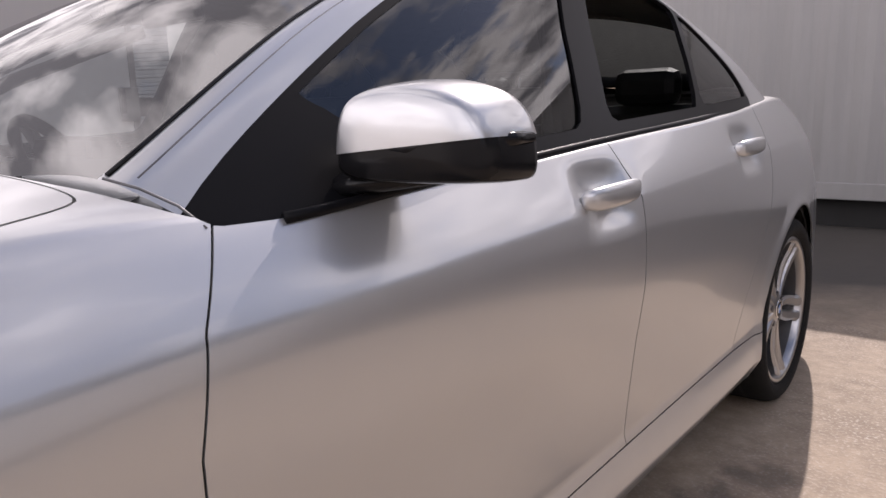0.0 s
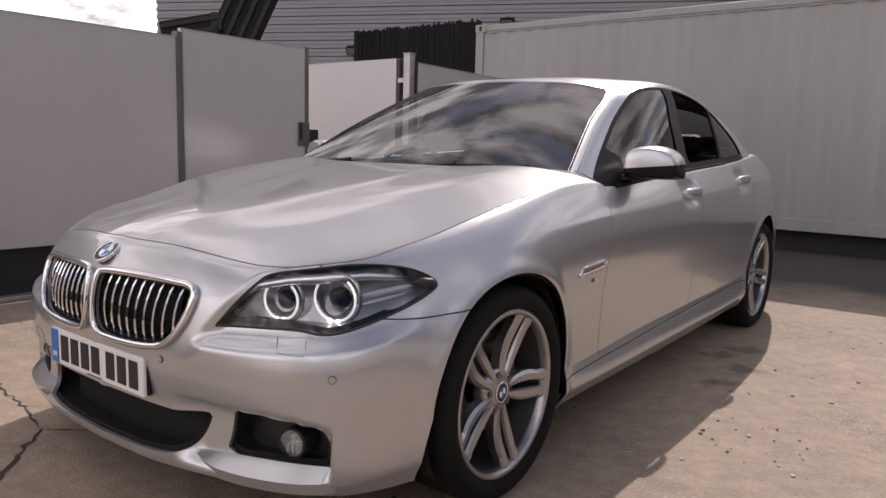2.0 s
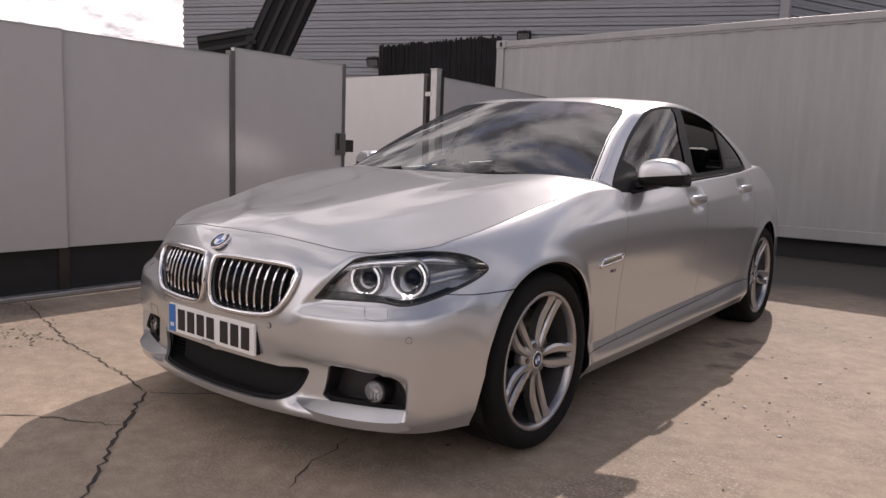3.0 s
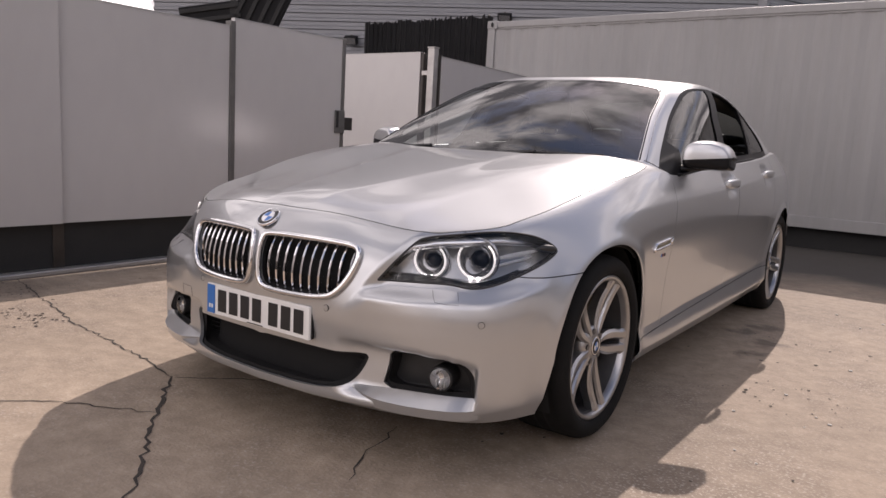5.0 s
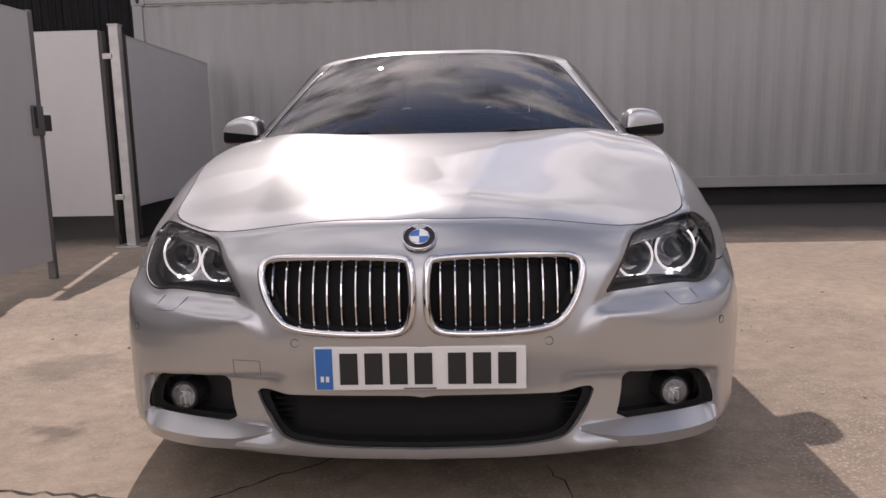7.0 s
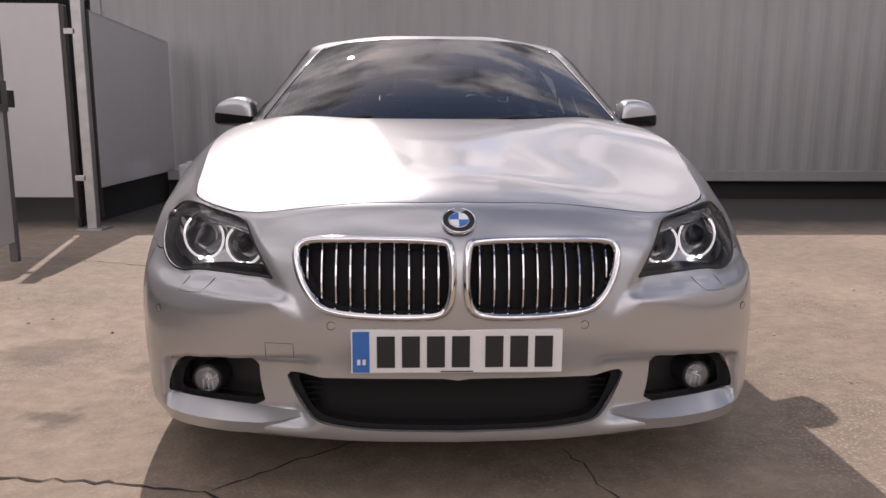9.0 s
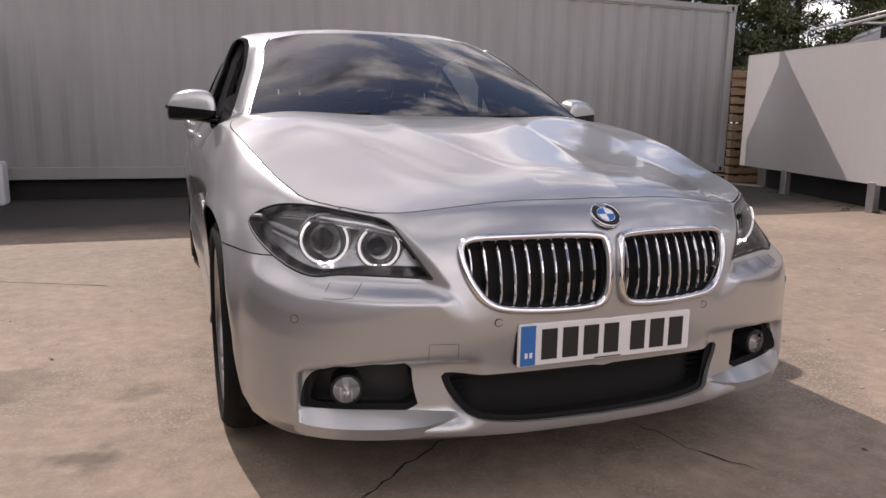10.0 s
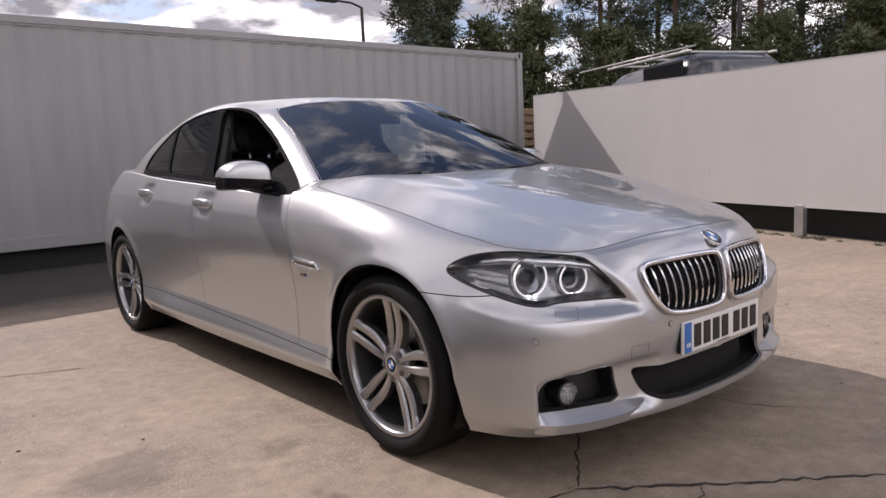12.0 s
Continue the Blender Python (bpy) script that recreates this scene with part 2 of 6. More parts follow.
    l.new(co.outputs["Object"], scaled.inputs[2])
    last = None
    for x, y, r, dark in ((-1.7, .58, .24, .45), (-1.33, -.13, .10, .65), (-1.21, .35, .12, .4), (.96, 2.16, .09, .6), (1.03, 2.33, .11, .6), (1.12, 1.94, .12, .6), (1.11, 1.64, .09, .6), (-2.75, -.35, .30, .45), (-2.1, -.9, .12, .5), (-.9, -1.3, .08, .5)):
        dist, fall = n.new("ShaderNodeVectorMath"), n.new("ShaderNodeMapRange")
        dist.operation = "DISTANCE"
        dist.inputs[1].default_value = (x + .17, y + .17, 0)
        fall.inputs["From Min"].default_value, fall.inputs["From Max"].default_value = r * .35, r
        fall.inputs["To Min"].default_value, fall.inputs["To Max"].default_value = dark, 0.0
        l.new(scaled.outputs[0], dist.inputs[0])
        l.new(dist.outputs["Value"], fall.inputs[0])
        if last is None:
            last = fall.outputs[0]
        else:
            most = n.new("ShaderNodeMath")
            most.operation = "MAXIMUM"
            l.new(last, most.inputs[0])
            l.new(fall.outputs[0], most.inputs[1])
            last = most.outputs[0]
    mix5 = n.new("ShaderNodeMix")
    mix5.data_type = "RGBA"
    mix5.inputs[7].default_value = (0.07, 0.055, 0.045, 1)
    l.new(last, mix5.inputs[0])
    l.new(mix4.outputs[2], mix5.inputs[6])
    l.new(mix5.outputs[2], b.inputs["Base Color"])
    return m


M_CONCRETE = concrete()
M_CRACK = mat("crack dirt", (0.06, 0.05, 0.042), 0.95, grain=0.4, size=20)
M_CONTAINER = mat("aged white container paint", (0.275, 0.272, 0.269), 0.5, grain=0.24, size=0.9, bump=0.04, streak=(0.9, 1.0, 0.10))
M_BOARD = mat("smooth white board", (0.425, 0.414, 0.408), 0.22, grain=0.08, size=0.7, streak=(1, 1, 0.5), rvar=0.05)
M_BOARDEDGE = mat("dark metal edge", (0.045, 0.04, 0.037), 0.4, 0.5, grain=0.3, size=8)
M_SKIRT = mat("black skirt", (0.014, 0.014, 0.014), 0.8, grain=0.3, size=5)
M_STEEL = mat("dull grey steel", (0.13, 0.125, 0.12), 0.55, 0.3, grain=0.3, size=9)
M_POST = mat("galvanised post", (0.42, 0.41, 0.40), 0.45, 0.7, grain=0.25, size=9)
M_CLAD = mat("grey cladding", (0.15, 0.154, 0.165), 0.4, 0.3, grain=0.12, size=0.6)
M_TARP = mat("black sheet", (0.012, 0.012, 0.013), 0.7, grain=0.4, size=3, spec=0.15)
M_WOOD = mat("pallet wood", (0.30, 0.20, 0.115), 0.8, grain=0.4, size=6, bump=0.3, streak=(1, 1, 6))
M_BARK = mat("pine bark", (0.09, 0.06, 0.04), 0.9, grain=0.4, size=8, bump=0.6)
M_LEAF = mat("pine needles", (0.075, 0.095, 0.05), 0.7, grain=0.55, size=1.5)
M_LEAF2 = mat("light leaves", (0.09, 0.11, 0.045), 0.7, grain=0.5, size=1.5)
M_VAN = mat("dark van paint", (0.03, 0.031, 0.033), 0.3, coat=0.7, rvar=0.05, size=4)
M_BIN = mat("white plastic drum", (0.7, 0.7, 0.7), 0.5, grain=0.08, size=8)


# ---- mesh helpers ----
def mesh_of(bm, name, smooth=False):
    me = bpy.data.meshes.new(name)
    bmesh.ops.recalc_face_normals(bm, faces=bm.faces)
    bm.to_mesh(me)
    bm.free()
    if smooth:
        me.shade_smooth()
    return me


def part(name, bm, material, parent=None, label="", smooth=False, keep=False):
    """Links a bmesh as one mesh object under a thing or a part."""
    if isinstance(bm, bpy.types.Mesh):
        me = bm
    else:
        if keep:
            me = bpy.data.meshes.new(name)
            bm.to_mesh(me)
            bm.free()
            if smooth:
                me.shade_smooth()
        else:
            me = mesh_of(bm, name, smooth)
    if not me.materials:
        me.materials.append(material)
    ob = new(name, me)
    if parent:
        ob.parent = parent
    return tagged(ob, label)


def thing(name, label, category, at=(0, 0, 0), group="", kind=""):
    return tagged(new_at(name, at), label, category, group, kind)


def new_at(name, at):
    ob = new(name)
    ob.location = at
    return ob


def box(bm, lo, hi, bevel=0.0, m=None):
    """A box from corner to corner, with bevelled edges where asked."""
    c = [(a + b) / 2 for a, b in zip(lo, hi)]
    made = bmesh.ops.create_cube(bm, size=1.0)["verts"]
    for v in made:
        v.co = Vector([c[i] + v.co[i] * (hi[i] - lo[i]) for i in range(3)])
    if bevel:
        edges = list({e for v in made for e in v.link_edges})
        made = bmesh.ops.bevel(bm, geom=edges, offset=bevel, segments=2, affect="EDGES", profile=0.5)["verts"]
    if m:
        bmesh.ops.transform(bm, matrix=m, verts=list(set(made)))
    return bm


def boxed(lo, hi, bevel=0.0, m=None):
    return box(bmesh.new(), lo, hi, bevel, m)


def tube(bm, pts, radii, sides=8, closed=False, flat=1.0):
    """A round bar along points; radii one number or one a point."""
    pts = [Vector(p) for p in pts]
    n = len(pts)
    radii = [radii] * n if isinstance(radii, (int, float)) else radii
    rings, dirs = [], []
    for i in range(n):
        a, b = (pts[(i - 1) % n], pts[(i + 1) % n]) if closed else (pts[max(i - 1, 0)], pts[min(i + 1, n - 1)])
        dirs.append((b - a).normalized())
    axes = [Vector((0, 0, 1)), Vector((0, 1, 0)), Vector((1, 0, 0))]
    steep = [max(abs(d.dot(ax)) for d in dirs) for ax in axes]
    u = axes[0] if steep[0] < 0.9 else axes[steep.index(min(steep))]
    for i, p in enumerate(pts):
        d = dirs[i]
        s = d.cross(u).normalized()
        w = s.cross(d)
        rings.append([bm.verts.new(p + radii[i] * (s * math.cos(k * math.tau / sides) + flat * w * math.sin(k * math.tau / sides))) for k in range(sides)])
    for i in range(n if closed else n - 1):
        r, q = rings[i], rings[(i + 1) % n]
        for k in range(sides):
            bm.faces.new((r[k], r[(k + 1) % sides], q[(k + 1) % sides], q[k]))
    if not closed:
        bm.faces.new(rings[0][::-1])
        bm.faces.new(rings[-1])
    return bm


def spun(bm, profile, sides=48, m=None):
    """Turns (radius, x) pairs round the x axis; a closed profile gives a ring."""
    rings = []
    for k in range(sides):
        a = k * math.tau / sides
        rings.append([bm.verts.new((x, r * math.cos(a), r * math.sin(a))) for r, x in profile])
    for k in range(sides):
        p, q = rings[k], rings[(k + 1) % sides]
        for i in range(len(profile) - 1):
            bm.faces.new((p[i], p[i + 1], q[i + 1], q[i]))
    bmesh.ops.remove_doubles(bm, verts=bm.verts, dist=1e-6)
    if m:
        bmesh.ops.transform(bm, matrix=m, verts=bm.verts)
    return bm


# ---- ground ----
def ground():
    bm = bmesh.new()
    box(bm, (-300, -300, -0.3), (300, 300, 0.0))
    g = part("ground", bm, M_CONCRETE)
    tagged(g, "sunlit worn concrete yard with stains and cracks", "ground", kind="structure")


def crack(points, width, seed):
    """A ragged open crack in the concrete, a thin dark ribbon with broken edges."""
    rng = random.Random(seed)
    fine = []
    for a, b in zip(points[:-1], points[1:]):
        steps = max(2, int(math.dist(a, b) / 0.035))
        for k in range(steps):
            f = k / steps
            fine.append((a[0] + (b[0] - a[0]) * f + rng.uniform(-0.012, 0.012), a[1] + (b[1] - a[1]) * f + rng.uniform(-0.012, 0.012)))
    fine.append(points[-1])
    bm = bmesh.new()
    last = None
    for i, (x, y) in enumerate(fine):
        w = width * rng.uniform(0.25, 1.0) * (0.3 if i in (0, len(fine) - 1) else 1)
        d = Vector(fine[min(i + 1, len(fine) - 1)]) - Vector(fine[max(i - 1, 0)])
        d = d.normalized() if d.length else Vector((1, 0))
        s = Vector((-d.y, d.x)) * w * 0.5
        row = (bm.verts.new((x + s.x, y + s.y, 0.0025)), bm.verts.new((x - s.x, y - s.y, 0.0025)))
        if last:
            bm.faces.new((last[0], last[1], row[1], row[0]))
        last = row
    return bm


ground()
for k, (pts, w) in enumerate((
        (((-3.6, -0.1), (-2.52, -0.34), (-1.74, -0.52), (-1.39, -0.55), (-0.89, -0.62), (-0.67, -0.67)), 0.013),
        (((-0.67, -0.67), (-0.37, -0.93), (-0.12, -1.14), (0.06, -1.29), (0.5, -1.72)), 0.02),
        (((-0.67, -0.67), (-0.46, -0.49), (-0.2, -0.3), (0.2, 0.1)), 0.010),
        (((-0.37, -0.93), (-0.75, -1.12), (-1.0, -1.4)), 0.008),
        (((0.35, -0.42), (0.42, -0.72), (0.5, -0.85)), 0.008),
        (((-4.3, 3.2), (-2.2, 2.6), (-1.4, 2.2)), 0.010))):
    tagged(part("crack", crack(pts, w, k), M_CRACK), "dark ragged crack across the concrete yard", "crack", kind="structure")


def stain_patches():
    """Dark crumbled patches of dirt on the concrete, each a ragged cluster of flat chips."""
    rng = random.Random(8)
    bm = bmesh.new()
    for cx, cy, spread, count in ((-1.95, -0.62, 0.09, 70), (-2.75, -0.35, 0.30, 150), (-2.2, -0.75, 0.14, 60), (-3.3, 0.4, 0.3, 120), (1.25, 1.0, 0.25, 40), (1.35, 2.1, 0.2, 30), (1.9, -0.3, 0.9, 40), (2.6, 1.6, 0.9, 60), (-2.2, 1.3, 0.8, 50), (1.15, 1.55, 0.12, 15)):
        for _ in range(count):
            x, y, r = rng.gauss(cx, spread), rng.gauss(cy, spread * 0.5), rng.choice((0.003, 0.005, 0.006, 0.010)) * rng.uniform(0.6, 1.2)
            n = rng.randint(4, 6)
            bm.faces.new([bm.verts.new((x + r * rng.uniform(0.5, 1.3) * math.cos(i * math.tau / n), y + r * rng.uniform(0.5, 1.3) * math.sin(i * math.tau / n), 0.003)) for i in range(n)])
    tagged(part("dirt", bm, M_CRACK), "dark grit and dirt scattered over the concrete", "dirt", kind="stuff")
    bm = bmesh.new()
    for _ in range(45):
        x, y, r = rng.uniform(1.2, 3.4), rng.uniform(-0.6, 3.2), rng.uniform(0.003, 0.010)
        for v in bmesh.ops.create_icosphere(bm, subdivisions=1, radius=r)["verts"]:
            v.co = Vector((v.co.x * rng.uniform(0.8, 1.5) + x, v.co.y * rng.uniform(0.8, 1.5) + y, max(v.co.z * 0.5 + r * 0.4, 0.0)))
    tagged(part("gravel", bm, mat("pale chips", (0.6, 0.57, 0.52), 0.8, grain=0.3, size=30)), "small pale stone chips lying on concrete", "gravel", kind="stuff")


stain_patches()

# ---- shipping container ----
CX0, CX1, CY, CZ0, CZ1 = -4.16, 7.37, 7.05, 0.237, 2.83


def container():
    c = thing("shipping_container", "long white corrugated steel shipping container raised on blocks", "container", (0, CY, 0))
    bm = bmesh.new()
    # trapezoid corrugation of the long side, with the end walls and the roof
    prof, x, pitch = [], CX0 + 0.12, 0.278
    while x < CX1 - 0.12:
        prof += [(x, 0.03), (x + 0.07, 0.03), (x + 0.15, 0.047), (x + 0.20, 0.047)]
        x += pitch
    prof = [(CX0 + 0.06, 0.03)] + [p for p in prof if p[0] < CX1 - 0.1] + [(CX1 - 0.06, 0.03)]
    low = [bm.verts.new((px, py, CZ0 + 0.12)) for px, py in prof]
    top = [bm.verts.new((px, py, CZ1 - 0.09)) for px, py in prof]
    for i in range(len(prof) - 1):
        bm.faces.new((low[i], low[i + 1], top[i + 1], top[i]))
    part("side_panel", bm, M_CONTAINER, c)
    part("roof", boxed((CX0 + 0.02, 0.02, CZ1 - 0.12), (CX1 - 0.02, 2.42, CZ1 - 0.09)), M_CONTAINER, c)
    for sx, xx in ((1, CX0), (-1, CX1)):
        part("end_wall", boxed((min(xx + sx * 0.03, xx + sx * 0.07), 0.06, CZ0 + 0.05), (max(xx + sx * 0.03, xx + sx * 0.07), 2.4, CZ1 - 0.09)), M_CONTAINER, c)
        part("corner_post", boxed((min(xx, xx + sx * 0.13), 0.0, CZ0 + 0.1), (max(xx, xx + sx * 0.13), 0.14, CZ1 - 0.1), 0.012), M_CONTAINER, c)
        for zz in (CZ0, CZ1 - 0.118):
            cc = part("corner_casting", boxed((min(xx - sx * 0.006, xx + sx * 0.17), -0.008, zz), (max(xx - sx * 0.006, xx + sx * 0.17), 0.16, zz + 0.118), 0.01), M_CONTAINER, c)
            hole = bmesh.new()
            bmesh.ops.create_cone(hole, cap_ends=True, segments=14, radius1=0.03, radius2=0.03, depth=0.01, matrix=Matrix.Translation((xx + sx * 0.085, -0.012, zz + 0.059)) @ pose(0, 0, 0, 90) @ Matrix.Diagonal((0.7, 1.2, 1, 1)))
            part("aperture", hole, M_SKIRT, cc)
    part("bottom_rail", boxed((CX0 + 0.13, 0.004, CZ0 + 0.01), (CX1 - 0.13, 0.07, CZ0 + 0.15), 0.008), M_CONTAINER, c)
    part("top_rail", boxed((CX0 + 0.13, 0.006, CZ1 - 0.1), (CX1 - 0.13, 0.07, CZ1 - 0.012), 0.01), M_CONTAINER, c)
    part("back_wall", boxed((CX0 + 0.1, 2.36, CZ0 + 0.03), (CX1 - 0.1, 2.42, CZ1 - 0.09)), M_CONTAINER, c)
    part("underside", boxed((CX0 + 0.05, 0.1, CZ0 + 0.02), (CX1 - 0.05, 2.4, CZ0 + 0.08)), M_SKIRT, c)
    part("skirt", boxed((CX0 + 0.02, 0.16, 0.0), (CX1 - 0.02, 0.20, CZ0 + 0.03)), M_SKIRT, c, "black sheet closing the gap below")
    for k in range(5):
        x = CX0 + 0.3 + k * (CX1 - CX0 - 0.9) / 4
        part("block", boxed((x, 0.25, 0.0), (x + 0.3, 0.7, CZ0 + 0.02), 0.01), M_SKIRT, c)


container()


def drum():
    d = thing("plastic_drum", "white square plastic drum with round blue label beside the container", "drum", (-2.88, 6.76, 0))
    part("body", boxed((-0.17, -0.15, 0.0), (0.17, 0.15, 0.475), 0.035), M_BIN, d, smooth=False)
    part("lid", boxed((-0.09, -0.08, 0.473), (0.09, 0.08, 0.505), 0.015), M_BIN, d)
    bm = bmesh.new()
    bmesh.ops.create_cone(bm, cap_ends=True, segments=28, radius1=0.075, radius2=0.075, depth=0.004, matrix=pose(0.02, -0.152, 0.29, 90))
    b = part("label", bm, mat("blue label", (0.05, 0.07, 0.25), 0.5, grain=0.2, size=30), d, "round blue label")
    bm = bmesh.new()
    bmesh.ops.create_cone(bm, cap_ends=True, segments=24, radius1=0.045, radius2=0.045, depth=0.004, matrix=pose(0.02, -0.155, 0.29, 90))
    part("label_ring", bm, M_BIN, b)
    bm = bmesh.new()
    box(bm, (-0.012, -0.1605, 0.272), (0.052, -0.157, 0.308))
    part("label_bar", bm, M_BLUE, b)
    part("text_bar", boxed((-0.05, -0.1535, 0.185), (0.09, -0.1505, 0.198)), M_INK, d)


drum()


# ---- boarded fence and gate beside the car ----
def board(parent, a, b, z0, z1, label="", rise=0.0):
    """An upright sandwich board between two plan points, with thin metal edges."""
    a, b = Vector((*a, 0)), Vector((*b, 0))
    length = (b - a).length
    m = Matrix.Translation(a) @ Matrix.Rotation(math.atan2(b.y - a.y, b.x - a.x), 4, "Z")
    body, edge = boxed((0.0005, -0.02, z0), (length - 0.0005, 0.02, z1), 0.001), boxed((0.0, -0.022, z1 - 0.004), (length, 0.022, z1 + 0.008))
    for bm in (body, edge):
        for v in bm.verts:
            if v.co.z > (z0 + z1) / 2:
                v.co.z += rise * v.co.x / length
            v.co = m @ v.co
    p = part("panel", body, M_BOARD, parent, label)
    part("top_edge", edge, M_POST, p)
    return p, m, length


def fence_a():
    f = thing("hoarding", "tall smooth white boarded fence over a black skirt, in shade", "fence")
    X = -2.98
    for y0, y1 in ((-7.6, -4.75), (-4.74, -2.35), (-2.34, 0.06), (0.07, 1.405)):
        board(f, (X - 0.03, y0), (X + 0.0, y1), 0.345, 1.835)
    for y in (-7.6, -4.745, -2.345, 0.065):
        part("post", boxed((X - 0.13, y - 0.04, 0.0), (X - 0.05, y + 0.04, 1.84), 0.006), M_BOARDEDGE, f)
    part("skirt", boxed((X - 0.10, -7.6, -0.01), (X - 0.06, 1.405, 0.36)), M_SKIRT, f, "black skirt under the boards")
    part("kerb", boxed((X - 0.12, -7.6, 0.0), (X + 0.02, 1.405, 0.035), 0.008), M_POST, f, "pale concrete kerb")
    g = thing("yard_gate_leaf", "white boarded gate leaf with a dark steel edge and latch", "gate", (X, 1.435, 0), "gate leaves")
    board(g, (0, 0.015), (0.02, 1.235), 0.14, 1.90)
    part("hinge_post", boxed((-0.035, -0.03, 0.0), (0.035, 0.02, 1.88), 0.006), M_STEEL, g)
    part("closing_post", boxed((-0.01, 1.235, 0.0), (0.05, 1.275, 1.92), 0.006), M_STEEL, g)
    lt = part("latch_plate", boxed((0.045, 1.150, 1.05), (0.06, 1.275, 1.26), 0.004), M_STEEL, g)
    part("latch_slot", boxed((0.06, 1.158, 1.10), (0.066, 1.185, 1.25)), M_SKIRT, lt)
    part("latch_bolt", boxed((0.0, 1.275, 1.08), (0.04, 1.40, 1.20), 0.004), M_BOARDEDGE, lt)
    # far side of the opening
    h = thing("yard_gate_leaf", "white boarded gate leaf folded back beside a steel post", "gate", (-3.15, 4.30, 0), "gate leaves")
    board(h, (-2.0, 0.0), (-0.10, -0.02), 0.30, 2.0)
    part("edge_post", boxed((-0.105, -0.03, 0.1), (-0.06, 0.03, 2.0), 0.005), M_BOARDEDGE, h)
    for z in (0.45, 1.75):
        part("hinge", boxed((-0.07, -0.045, z), (0.03, -0.02, z + 0.05), 0.004), M_POST, h)
    pst = thing("gate_post", "square galvanised steel gate post bolted to the yard", "post", (-3.10, 4.30, 0))
    part("shaft", boxed((-0.045, -0.045, 0.0), (0.045, 0.045, 2.05), 0.008), M_POST, pst)
    part("base_plate", boxed((-0.12, -0.12, 0.0), (0.12, 0.12, 0.015), 0.003), M_POST, pst)
    part("cap", boxed((-0.05, -0.05, 2.05), (0.05, 0.05, 2.06)), M_POST, pst)
    c = thing("hoarding", "white boarded fence running back to the container", "fence", (0, 0, 0))
    board(c, (-3.05, 4.37), (-3.225, 6.98), 0.38, 1.96)
    part("edge_strip", boxed((-3.06, 4.35, 0.1), (-3.035, 4.39, 1.98)), M_BOARDEDGE, c)
    part("skirt", boxed((-3.30, 4.42, 0.0), (-3.27, 6.9, 0.4)), M_SKIRT, c)


fence_a()


def black_sheet():
    rng = random.Random(5)
    s = thing("black_sheeting", "black ribbed sheeting with a torn upper edge behind the gate", "sheeting")
    bm = bmesh.new()
    n, x0, x1 = 52, -6.75, -4.17
    for i in range(n):
        xa, xb = x0 + (x1 - x0) * i / n, x0 + (x1 - x0) * (i + 1) / n
        ya, yb = (7.17, 7.20) if i % 2 else (7.20, 7.17)
        za, zb = 2.93 + rng.uniform(-0.03, 0.03), 2.93 + rng.uniform(-0.03, 0.03)
        bm.faces.new([bm.verts.new(v) for v in ((xa, ya, 0.05), (xb, yb, 0.05), (xb, yb, zb), (xa, ya, za))])
    bmesh.ops.remove_doubles(bm, verts=bm.verts, dist=0.001)
    part("sheet", bm, M_TARP, s).modifiers.new("thick", "SOLIDIFY").thickness = 0.02
    for x in (-6.55, -5.3, -4.45):
        part("post", boxed((x - 0.04, 7.21, 0), (x + 0.04, 7.28, 2.85)), M_SKIRT, s)


black_sheet()


